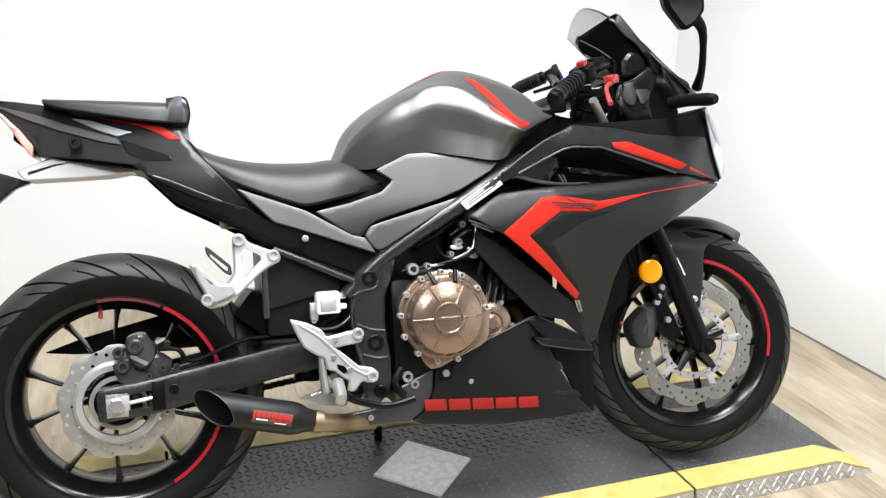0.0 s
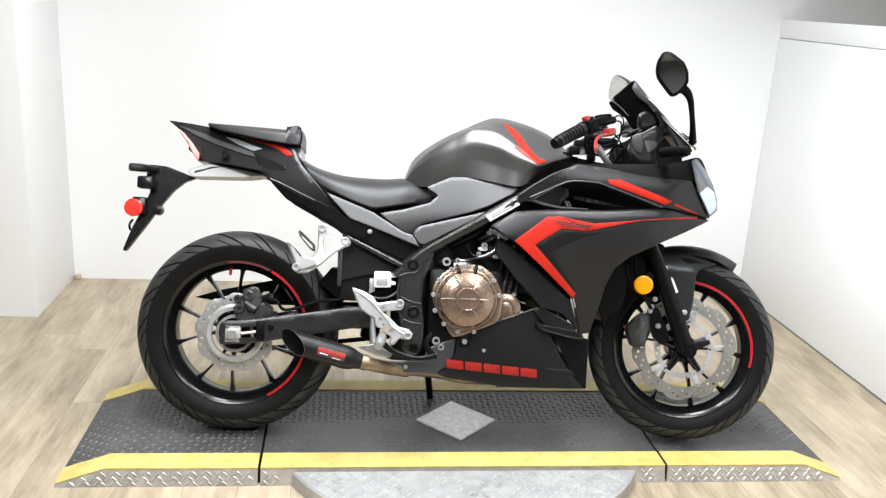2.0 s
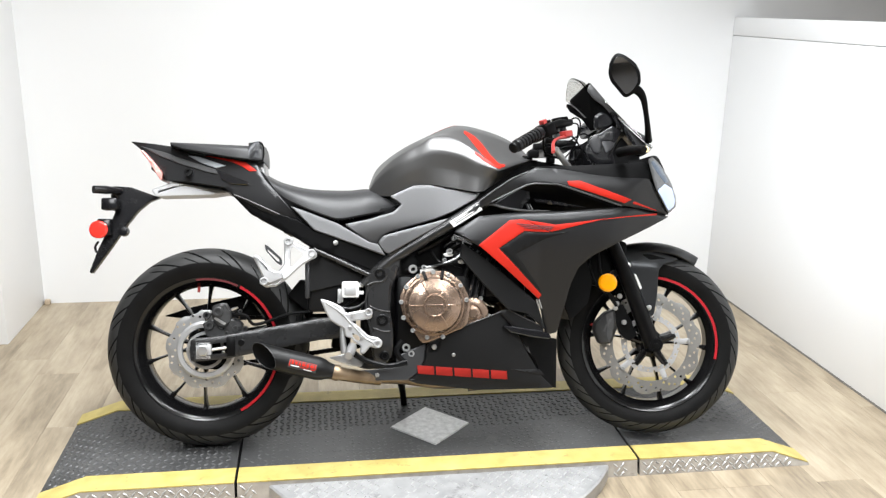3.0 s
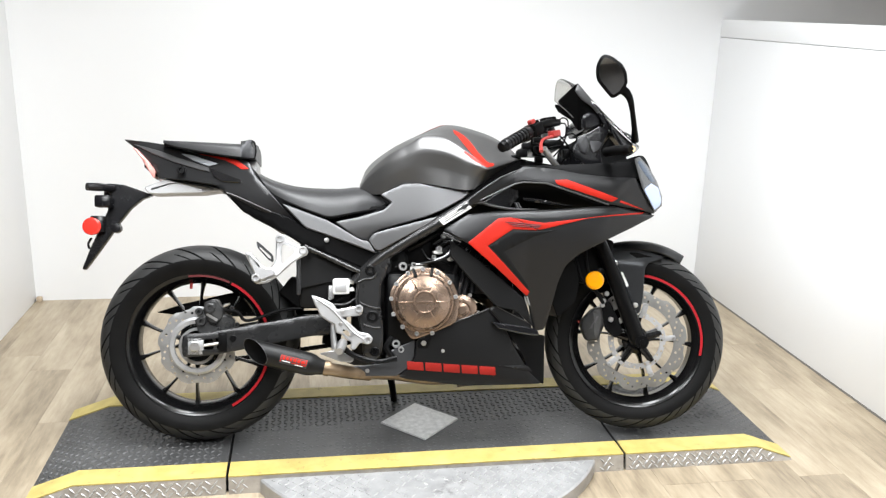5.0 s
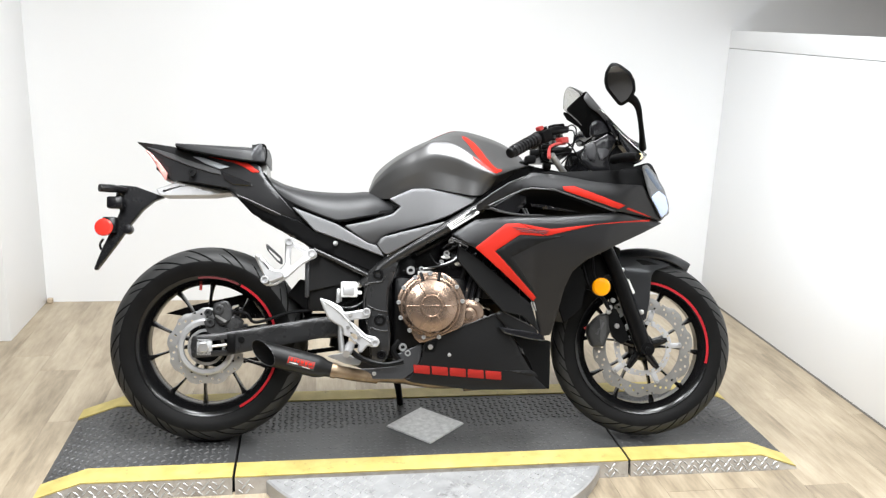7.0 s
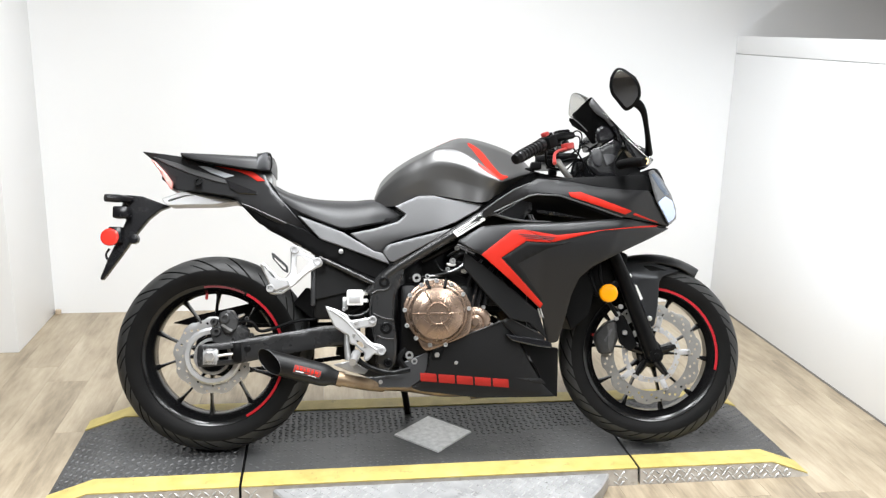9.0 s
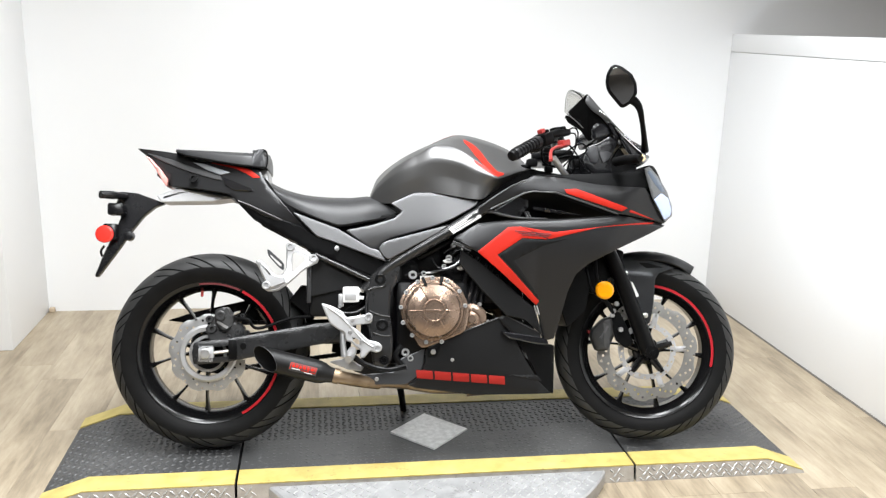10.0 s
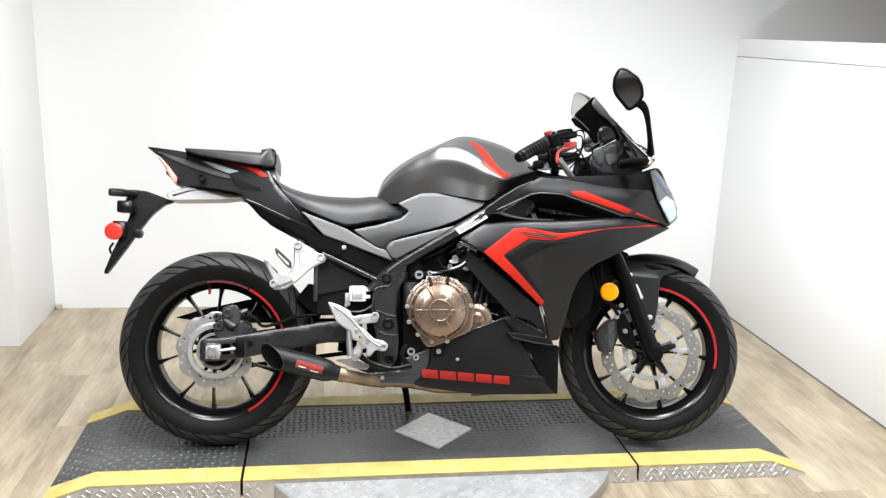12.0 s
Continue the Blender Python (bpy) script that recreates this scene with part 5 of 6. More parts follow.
rc = part("rear_caliper", panel([(-0.682, 0.442), (-0.661, 0.450), (-0.644, 0.449), (-0.633, 0.428), (-0.620, 0.420), (-0.623, 0.392), (-0.646, 0.374), (-0.668, 0.380), (-0.684, 0.410)], lambda x, z: 0.122 - 0.30 * abs(x + 0.655), thick=0.05, edge=0.006, drop=0.006, step=0.01), CALIPER, bike, "worn black rear brake caliper")
part("caliper_lug", panel([(-0.644, 0.402), (-0.614, 0.404), (-0.592, 0.386), (-0.598, 0.358), (-0.633, 0.350), (-0.654, 0.368)], lambda x, z: 0.114 - 0.25 * abs(x + 0.62), thick=0.035, edge=0.006, drop=0.005, step=0.01), CALIPER, rc)
part("caliper_piston", lathe([(0.0, 0.017), (-0.008, 0.017), (-0.012, 0.013), (-0.012, 0.008), (-0.009, 0.006), (-0.009, 0)], 24, None, Matrix.Translation((-0.664, -0.114, 0.424))), CALIPER, rc)
part("caliper_mark", panel([(-0.676, 0.404), (-0.644, 0.384), (-0.639, 0.390), (-0.671, 0.410)], lambda x, z: 0.1255 - 0.30 * abs(x + 0.655), thick=0.002, edge=0.001, drop=0, soften=0.001), STEEL, rc, "bright bar on the caliper")
for x, z, r in ((-0.698, 0.414, 0.012), (-0.690, 0.384, 0.014), (-0.618, 0.430, 0.008), (-0.600, 0.424, 0.006), (-0.612, 0.374, 0.009), (-0.640, 0.360, 0.007), (-0.585, 0.372, 0.008)):
    part("bolt", disc_at((x, -0.116, z), r, 0.022, 10, hole=0.5), CALIPER, rc)
part("bleed_nipple", tube([(-0.622, -0.120, 0.430), (-0.604, -0.124, 0.437)], (0.005, 0.003), 8), BOLT, rc, "bright bleed nipple")
part("caliper_bracket", panel([(-0.712, 0.390), (-0.679, 0.398), (-0.661, 0.372), (-0.597, 0.367), (-0.579, 0.354), (-0.647, 0.340), (-0.700, 0.350)], lambda x, z: 0.106, thick=0.012), CALIPER, rc)
part("brake_hose", tube([(-0.618, -0.115, 0.415), (-0.58, -0.125, 0.412), (-0.55, -0.12, 0.385), (-0.45, -0.10, 0.415), (-0.38, -0.10, 0.42)], 0.005, 8), PLASTIC, bike)
part("rear_hugger", panel([(-0.46, 0.47), (-0.42, 0.52), (-0.37, 0.50), (-0.36, 0.44), (-0.40, 0.42)], lambda x, z: 0.085, thick=0.17), PLASTIC, bike, "black inner mudguard ahead of the rear wheel")

# ---- engine ----
bm = box(-0.13, 0.10, -0.165, 0.165, 0.30, 0.53, 0.02)
box(-0.10, 0.14, -0.13, 0.13, 0.215, 0.32, 0.02, bm)
engine = part("engine", bm, SATIN, bike, "black parallel-twin engine with bronze covers")
tilt = Matrix.Translation((0.075, 0, 0.50)) @ pose(0, 0, 0, 0, 22, 0)
bm = box(-0.075, 0.075, -0.135, 0.135, -0.06, 0.17, 0.012, None, tilt)
for k in range(5):
    box(-0.079, 0.079, -0.139, 0.139, 0.0 + k * 0.022, 0.005 + k * 0.022, 0.0, bm, tilt)
part("cylinder_block", bm, SATIN, engine, "black cylinder block")
part("head_cover", box(-0.07, 0.07, -0.125, 0.125, 0.175, 0.225, 0.015, None, tilt), SATIN, engine)
crank = panel([(-0.121, 0.469), (-0.089, 0.515), (-0.045, 0.540), (0.024, 0.542), (0.068, 0.509), (0.094, 0.452), (0.085, 0.374), (0.024, 0.350), (-0.054, 0.320), (-0.080, 0.366), (-0.111, 0.409)],
    lambda x, z: 0.192, thick=0.04, edge=0.006, soften=0.02)
part("crankcase_cover", crank, BRONZE, engine, "bronze crankcase cover")
CX, CZ = -0.017, 0.439
bm = lathe([(-0.17, 0.095), (-0.193, 0.095), (-0.197, 0.092), (-0.198, 0.087), (-0.214, 0.084), (-0.224, 0.078), (-0.2285, 0.061), (-0.2305, 0.057), (-0.2315, 0.036), (-0.2345, 0.0345), (-0.2350, 0.0315), (-0.2325, 0.0295), (-0.2330, 0.0)], 72, None, Matrix.Translation((CX, 0, CZ)))
clutch = part("clutch_cover", bm, BRONZE, engine, "round bronze clutch cover")
for k in range(6):
    a = radians(60 * k + 0)
    part("cover_rib", tube([(CX + 0.035 * math.cos(a), -0.2315, CZ + 0.035 * math.sin(a)), (CX + 0.057 * math.cos(a), -0.2303, CZ + 0.057 * math.sin(a)), (CX + 0.078 * math.cos(a), -0.2235, CZ + 0.078 * math.sin(a))], (0.0022, 0.0022, 0.0016), 6, None, 2, False), BRONZE, clutch)
part("cover_mark", panel([(CX - 0.024, CZ - 0.003), (CX + 0.024, CZ - 0.003), (CX + 0.024, CZ + 0.003), (CX - 0.024, CZ + 0.003)], lambda x, z: 0.2342, thick=0.001, edge=0.0008, drop=0.0003, soften=0.001), BRONZE, clutch)
for k in range(13):
    a = radians(360 * k / 13 + 8)
    if k in (11, 12):
        continue
    part("bolt", disc_at((CX + 0.099 * math.cos(a), -0.203, CZ + 0.099 * math.sin(a)), 0.0066, 0.018, 12, hole=0.5), ALU, engine)
for a in (75, 108):
    part("cable_clip", tube([(CX + 0.079 * math.cos(radians(a)), -0.226, CZ + 0.079 * math.sin(radians(a))), (CX + 0.104 * math.cos(radians(a)), -0.204, CZ + 0.104 * math.sin(radians(a)))], 0.005, 8), SATIN, engine)
bm = lathe([(-0.14, 0.050), (-0.182, 0.050), (-0.190, 0.046), (-0.194, 0.036), (-0.194, 0.026), (-0.190, 0.022), (-0.192, 0.014), (-0.198, 0.012), (-0.198, 0)], 40, None, Matrix.Translation((0.105, 0.025, 0.411)))
alt = part("pulse_cover", bm, BRONZE, engine, "small round bronze cover")
for a in (60, -10, 130, 200):
    part("bolt", disc_at((0.105 + 0.052 * math.cos(radians(a)), -0.166, 0.411 + 0.052 * math.sin(radians(a))), 0.0062, 0.016, 10), BOLT, alt)
for pts, r in ((((-0.10, -0.17, 0.545), (-0.02, -0.19, 0.555), (0.06, -0.18, 0.575), (0.10, -0.15, 0.62)), 0.004), (((0.075, -0.15, 0.50), (0.10, -0.155, 0.565), (0.13, -0.15, 0.60)), 0.009),
               (((0.11, -0.15, 0.46), (0.135, -0.155, 0.53), (0.16, -0.15, 0.58)), 0.009), (((-0.11, -0.16, 0.33), (-0.13, -0.165, 0.30), (-0.11, -0.165, 0.27)), 0.010),
               (((0.03, -0.14, 0.60), (0.07, -0.15, 0.625), (0.11, -0.14, 0.60)), 0.007), (((-0.06, -0.15, 0.60), (0.0, -0.15, 0.63), (0.05, -0.14, 0.66)), 0.008)):
    part("engine_hose", tube(pts, r, 8), SATIN, engine)
for x, y, z, r in ((-0.078, -0.185, 0.547, 0.014), (-0.045, -0.19, 0.552, 0.008), (0.035, -0.17, 0.60, 0.010), (0.075, -0.165, 0.57, 0.009), (0.02, -0.16, 0.575, 0.007), (-0.10, -0.17, 0.31, 0.013), (-0.085, -0.172, 0.292, 0.010), (-0.12, -0.165, 0.285, 0.008), (0.05, -0.16, 0.64, 0.008)):
    part("fitting", disc_at((x, y, z), r, 0.02, 12, hole=0.5), STEEL, engine, "bright engine fitting")
part("throttle_body", box(-0.09, 0.02, -0.12, 0.12, 0.55, 0.66, 0.02), PLASTIC, engine)
part("radiator", box(0.22, 0.27, -0.15, 0.15, 0.36, 0.66, 0.006), SATIN, bike, "black radiator behind the fairing")
for x0, z0, x1, z1, r in ((0.116, 0.545, 0.094, 0.451, 0.007), (0.133, 0.548, 0.112, 0.456, 0.007), (0.150, 0.552, 0.134, 0.462, 0.006)):
    part("radiator_hose", tube([(x0, -0.158, z0), (x1, -0.158, z1)], r, 10), GLOSS, engine, "gloss black hose")
part("coil_box", box(0.135, 0.185, -0.160, -0.10, 0.470, 0.560, 0.008, None, Matrix.Translation((0.01, 0, -0.01))), SATIN, engine)
part("wire_clip", panel([(0.015, 0.592), (0.035, 0.598), (0.048, 0.589), (0.040, 0.584), (0.022, 0.584)], lambda x, z: 0.165, thick=0.010), RESERVOIR, engine, "white wire clip")
part("wire_clip", panel([(0.058, 0.588), (0.064, 0.588), (0.078, 0.566), (0.070, 0.562), (0.062, 0.564)], lambda x, z: 0.165, thick=0.010), RESERVOIR, engine, "white wire clip")
for line, r in ((((0.078, -0.17, 0.640), (0.070, -0.175, 0.600), (0.055, -0.18, 0.580), (0.0, -0.19, 0.558), (-0.04, -0.19, 0.552)), 0.003), (((0.02, -0.15, 0.615), (0.05, -0.155, 0.632), (0.08, -0.15, 0.625)), 0.004),
                (((0.08, -0.16, 0.575), (0.11, -0.165, 0.565), (0.14, -0.16, 0.555)), 0.006), (((-0.02, -0.16, 0.600), (0.0, -0.165, 0.570), (0.03, -0.17, 0.565)), 0.004)):
    part("wire", tube(line, r, 8), STEEL if r < 0.0035 else SATIN, engine)
part("horn", box(0.13, 0.21, -0.12, 0.12, 0.44, 0.60, 0.02), PLASTIC, bike)

# ---- frame ----
for s in (-1, 1):
    main = part("frame_beam", tube([(-0.225, s * 0.165, 0.500), (-0.150, s * 0.172, 0.572), (-0.02, s * 0.182, 0.651), (0.043, s * 0.190, 0.687), (0.152, s * 0.190, 0.754), (0.25, s * 0.12, 0.81), (0.33, s * 0.05, 0.84)], 0.0185, 14, None, 5), FRAMEPAINT, bike, "satin black tubular frame beam")
    plate = part("pivot_plate", panel([(-0.221, 0.495), (-0.212, 0.538), (-0.155, 0.590), (-0.110, 0.600), (-0.123, 0.547), (-0.145, 0.495), (-0.148, 0.426), (-0.139, 0.357), (-0.142, 0.289), (-0.165, 0.255), (-0.199, 0.263), (-0.208, 0.357), (-0.220, 0.409)],
        lambda x, z: 0.186 - 0.3 * max(0, 0.31 - z), thick=0.03, edge=0.007, drop=0.006, side=s, soften=0.015), FRAMEPAINT, bike, "black frame pivot plate")
    part("subframe_tube", tube([(-0.41, s * 0.140, 0.648), (-0.36, s * 0.152, 0.617), (-0.2, s * 0.158, 0.535)], 0.013, 10), SATIN, bike, "black subframe tube")
part("frame_rail", tube([(-0.376, -0.176, 0.609), (-0.300, -0.177, 0.574), (-0.210, -0.178, 0.531)], 0.0075, 12, None, 3), FRAMEPAINT, bike, "satin black lower frame rail")
part("coolant_hose", tube([(-0.318, -0.160, 0.441), (-0.285, -0.166, 0.432), (-0.250, -0.166, 0.434), (-0.222, -0.164, 0.452), (-0.208, -0.160, 0.477)], 0.0042, 8), FRAMEPAINT, bike, "thin black hose under the reservoir")
for x, z, r in ((-0.232, 0.506, 0.006), (-0.214, 0.498, 0.005), (-0.155, 0.513, 0.006), (-0.30, 0.452, 0.006)):
    part("small_bolt", disc_at((x, -0.176, z), r, 0.012, 10, hole=0.5), STEEL, bike, "small bright bolt head")
for x, z, r in ((-0.178, 0.535, 0.016), (-0.172, 0.395, 0.018), (-0.166, 0.288, 0.015)):
    part("plate_bolt", disc_at((x, -0.190, z), r, 0.010, 14, hole=0.55), SATIN, bike)
for line, r in ((((-0.150, 0.590), (-0.120, 0.606), (-0.065, 0.632)), 0.004), (((-0.215, 0.500), (-0.198, 0.508), (-0.168, 0.513), (-0.158, 0.530)), 0.0035), (((-0.210, 0.438), (-0.180, 0.425), (-0.150, 0.420)), 0.003), (((-0.200, 0.372), (-0.170, 0.362), (-0.148, 0.362)), 0.003), (((-0.216, 0.405), (-0.221, 0.450), (-0.214, 0.492)), 0.003)):
    part("plate_ridge", tube([(x, -0.186, z) for x, z in line], r, 8), FRAMEPAINT, bike, "raised rib of the pivot plate")
part("vin_label", turned(panel([(0.030, 0.687), (0.118, 0.741), (0.132, 0.724), (0.044, 0.671)], lambda x, z: 0.2125, thick=0.0012, edge=0.001, drop=0.0004, soften=0.002), Matrix.Identity(4)), WHITE, bike, "white label with dark print bars")
for k in range(3):
    o = 0.0045 * (k - 1)
    part("print_bar", panel([(0.045 - o * 0.6, 0.687 + o), (0.113 - o * 0.6, 0.729 + o), (0.1142 - o * 0.6, 0.7272 + o), (0.0462 - o * 0.6, 0.6852 + o)], lambda x, z: 0.2132, thick=0.0005, edge=0.0003, drop=0, soften=0), INK, bike)
part("battery_case", box(-0.395, -0.235, -0.135, 0.135, 0.42, 0.62, 0.012), CASE, bike, "dark grey battery and electrics case")
part("case_edge", box(-0.402, -0.388, -0.150, -0.128, 0.462, 0.575, 0.004), HEELGREY, bike, "lighter front edge of the case")
part("case_lid", panel([(-0.39, 0.612), (-0.268, 0.578), (-0.228, 0.532), (-0.24, 0.50), (-0.30, 0.50), (-0.392, 0.48)], lambda x, z: 0.146, thick=0.012), CASE, bike)
part("shock_body", tube([(-0.30, 0.0, 0.30), (-0.27, 0.0, 0.55)], 0.03, 16), SATIN, bike)
part("coolant_pipe", tube([(-0.285, -0.13, 0.52), (-0.26, -0.145, 0.50), (-0.235, -0.15, 0.47), (-0.27, -0.15, 0.445), (-0.29, -0.14, 0.43)], 0.005, 8), PLASTIC, bike)
bm = box(-0.292, -0.240, -0.172, -0.135, 0.463, 0.512, 0.006)
res = part("reservoir", bm, RESERVOIR, bike, "milky white brake fluid reservoir")
part("reservoir_face", box(-0.284, -0.250, -0.1745, -0.170, 0.470, 0.500, 0.003), ALU, res)
for z in (0.472, 0.494):
    part("reservoir_tab", box(-0.242, -0.226, -0.168, -0.150, z, z + 0.012, 0.003), RESERVOIR, res, "white plastic tab")
part("reservoir_clip", box(-0.305, -0.288, -0.16, -0.14, 0.45, 0.49, 0.003), STEEL, res)

# ---- footrests ----
foot = part("footrest_bracket", panel([(-0.355, 0.463), (-0.318, 0.451), (-0.289, 0.435), (-0.279, 0.418), (-0.225, 0.427), (-0.205, 0.423), (-0.201, 0.412), (-0.206, 0.401), (-0.264, 0.394), (-0.247, 0.382), (-0.213, 0.350), (-0.184, 0.344), (-0.171, 0.332), (-0.176, 0.316), (-0.192, 0.312), (-0.209, 0.318),
    (-0.226, 0.297), (-0.241, 0.299), (-0.236, 0.320), (-0.252, 0.331), (-0.265, 0.344), (-0.282, 0.349), (-0.286, 0.374), (-0.303, 0.382), (-0.328, 0.400), (-0.344, 0.433)], lambda x, z: 0.203 + 0.05 * max(0, -0.29 - x), thick=0.012, edge=0.004, drop=0.003, soften=0.005, step=0.01,
    holes=([(-0.262, 0.360), (-0.246, 0.354), (-0.236, 0.340), (-0.246, 0.336), (-0.260, 0.348)],)), ALU, bike, "cast aluminium footrest bracket with a heel guard")
part("bracket_rib", tube([(-0.340, -0.2055, 0.452), (-0.300, -0.2045, 0.425), (-0.268, -0.2035, 0.392), (-0.232, -0.2035, 0.352), (-0.200, -0.2035, 0.330)], 0.003, 8), ALU, foot)
for x, z in ((-0.213, 0.420), (-0.187, 0.326)):
    part("bolt", disc_at((x, -0.210, z), 0.0125, 0.012, 16, hole=0.55), ALU, foot)
for x, z in ((-0.262, 0.412), (-0.268, 0.375), (-0.235, 0.345)):
    part("bolt", disc_at((x, -0.208, z), 0.006, 0.006, 10), BOLT, foot)
part("footrest", tube([(-0.262, -0.20, 0.318), (-0.268, -0.265, 0.305), (-0.272, -0.29, 0.300)], (0.014, 0.013, 0.011), 12), STEEL, foot, "grooved steel footrest")
part("brake_pedal", tube([(-0.262, -0.215, 0.305), (-0.225, -0.215, 0.280), (-0.16, -0.215, 0.262), (-0.10, -0.22, 0.272)], (0.010, 0.008, 0.007, 0.009), 10), SATIN, bike, "black brake pedal")
part("pedal_rod", tube([(-0.293, -0.19, 0.40), (-0.290, -0.19, 0.34), (-0.285, -0.19, 0.30)], (0.005, 0.009, 0.011), 10), STEEL, bike)
# one bright plate for linkage pieces and the light seen past them
part("foot_tray", panel([(-0.335, 0.280), (-0.28, 0.292), (-0.225, 0.262), (-0.235, 0.250), (-0.275, 0.255)], lambda x, z: 0.12, thick=0.01), STEEL, bike, "bright plate for linkage pieces and the light gap between them")
for s in (-1,):
    bm = panel([(-0.460, 0.640), (-0.448, 0.647), (-0.436, 0.642), (-0.430, 0.628), (-0.390, 0.610), (-0.372, 0.606), (-0.363, 0.595), (-0.367, 0.583), (-0.383, 0.577), (-0.410, 0.560), (-0.450, 0.523), (-0.483, 0.500), (-0.513, 0.497), (-0.528, 0.508), (-0.526, 0.523), (-0.495, 0.530), (-0.472, 0.550), (-0.460, 0.567), (-0.460, 0.611)],
        lambda x, z: 0.196 + 0.10 * max(0, 0.60 - z), thick=0.014, edge=0.004, drop=0.004, side=s, soften=0.006, step=0.010, holes=([(-0.442, 0.612), (-0.434, 0.615), (-0.405, 0.598), (-0.404, 0.590), (-0.438, 0.556), (-0.443, 0.560)],))
    hang = part("pillion_hanger", bm, ALU, bike, "cast aluminium pillion footrest hanger")
    part("pillion_footrest", panel([(-0.549, 0.588), (-0.540, 0.592), (-0.532, 0.590), (-0.490, 0.545), (-0.468, 0.545), (-0.459, 0.524), (-0.502, 0.506), (-0.518, 0.524)], lambda x, z: 0.217, thick=0.026, edge=0.004, drop=0.004, side=s, holes=([(-0.535, 0.580), (-0.531, 0.580), (-0.503, 0.549), (-0.507, 0.546)],)), ALU, hang, "folded aluminium pillion footrest")
    part("hanger_plate", panel([(-0.516, 0.625), (-0.507, 0.620), (-0.466, 0.582), (-0.465, 0.560), (-0.480, 0.568), (-0.513, 0.606)], lambda x, z: 0.206, thick=0.004, side=s, edge=0.001, holes=([(-0.507, 0.609), (-0.473, 0.579), (-0.473, 0.571), (-0.480, 0.575), (-0.506, 0.603)],)), HEELGREY, hang, "thin dark grey heel plate")
    for x, z in ((-0.448, 0.632), (-0.379, 0.597), (-0.517, 0.516)):
        part("bolt", disc_at((x, -0.202 if z > 0.55 else -0.220, z), 0.0125, 0.014, 16, hole=0.6) if s < 0 else disc_at((x, 0.182, z), 0.0125, 0.014, 16), ALU, hang)

# ---- exhaust ----
ex0, ex1 = Vector((-0.532, -0.215, 0.302)), Vector((-0.325, -0.205, 0.248))
ax = (ex1 - ex0).normalized()
can = bmesh.new()
rows = []
side_v, up_v = Vector((0, 1, 0)), ax.cross(Vector((0, 1, 0))).normalized()
PROFILE = ((0.0, 0.0315, 1), (-0.002, 0.0325, 1), (0.000, 0.0340, 1), (0.012, 0.0345, 1), (0.05, 0.0345, 0.5), (0.10, 0.0345, 0), (0.175, 0.0345, 0), (0.192, 0.031, 0), (0.205, 0.025, 0), (0.222, 0.022, 0))
for d, r, slant in ((0.13, 0.020, 0), (0.11, 0.030, 0), (0.06, 0.031, 0.7)) + PROFILE:
    ring = []
    for j in range(32):
        a = 2 * math.pi * j / 32
        off = side_v * math.cos(a) * r + up_v * math.sin(a) * r
        cut = slant * (-0.020 * math.sin(a) - 0.036 * math.cos(a) + 0.016)
        ring.append(can.verts.new(ex0 + ax * (d + cut) + off))
    rows.append(ring)
for a, b in zip(rows, rows[1:]):
    for j in range(32):
        can.faces.new((a[j], a[(j + 1) % 32], b[(j + 1) % 32], b[j]))
can.faces.new(rows[0])
can.faces.new(rows[-1])
# inner faces take the black slot, painting the shade inside the mouth
for f in list(can.faces)[:96]:
    f.material_index = 1
exhaust = part("silencer", can, CANPAINT, bike, "short black slash-cut silencer with a red label")
exhaust.data.materials.append(GAP_BLACK)
rim_line = []
for j in range(33):
    a = 2 * math.pi * j / 32
    rim_line.append(ex0 + ax * (0.036 * -math.cos(a) - 0.020 * math.sin(a) + 0.0145) + (side_v * math.cos(a) + up_v * math.sin(a)) * 0.0330)
part("silencer_rim", tube(rim_line, 0.0011, 8, None, 2), HEELGREY, exhaust, "lighter edge line of the slash cut")
part("exhaust_pipe", tube([ex0 + ax * 0.21, ex0 + ax * 0.25, (-0.24, -0.17, 0.226), (-0.18, -0.14, 0.215)], (0.0205, 0.0195, 0.0195, 0.0195), 18), TITAN, exhaust, "heat-tinted bronze pipe")
part("pipe_clamp", tube([ex0 + ax * 0.222, ex0 + ax * 0.238], 0.0235, 20), TITAN, exhaust)
part("collector", tube([(-0.20, -0.14, 0.222), (-0.10, -0.10, 0.212), (0.0, -0.09, 0.198), (0.10, -0.08, 0.195)], (0.020, 0.021, 0.024, 0.022), 16), TITAN, bike, "bronze exhaust collector under the engine")
part("header_pipe", tube([(0.10, -0.06, 0.18), (0.20, -0.06, 0.20), (0.25, -0.05, 0.30), (0.22, -0.05, 0.42), (0.16, -0.04, 0.47)], 0.02, 12), TITAN, bike)


def on_can(d0, d1, a0, a1, lift, name, material, label=""):
    """A label wrapped on the silencer between two angles."""
    bm = bmesh.new()
    rows = []
    for a in spread(radians(a0), radians(a1), 8):
        row = []
        for rr in (0.0345 + lift, 0.0341):
            off = side_v * math.cos(a) * rr + up_v * math.sin(a) * rr
            row += [ex0 + ax * d0 + off, ex0 + ax * d1 + off]
        rows.append([bm.verts.new(p) for p in (row[0], row[1], row[3], row[2])])
    for a, b in zip(rows, rows[1:]):
        for j in range(4):
            bm.faces.new((a[j], a[(j + 1) % 4], b[(j + 1) % 4], b[j]))
    bm.faces.new(rows[0][::-1])
    bm.faces.new(rows[-1])
    return part(name, bm, material, exhaust, label)


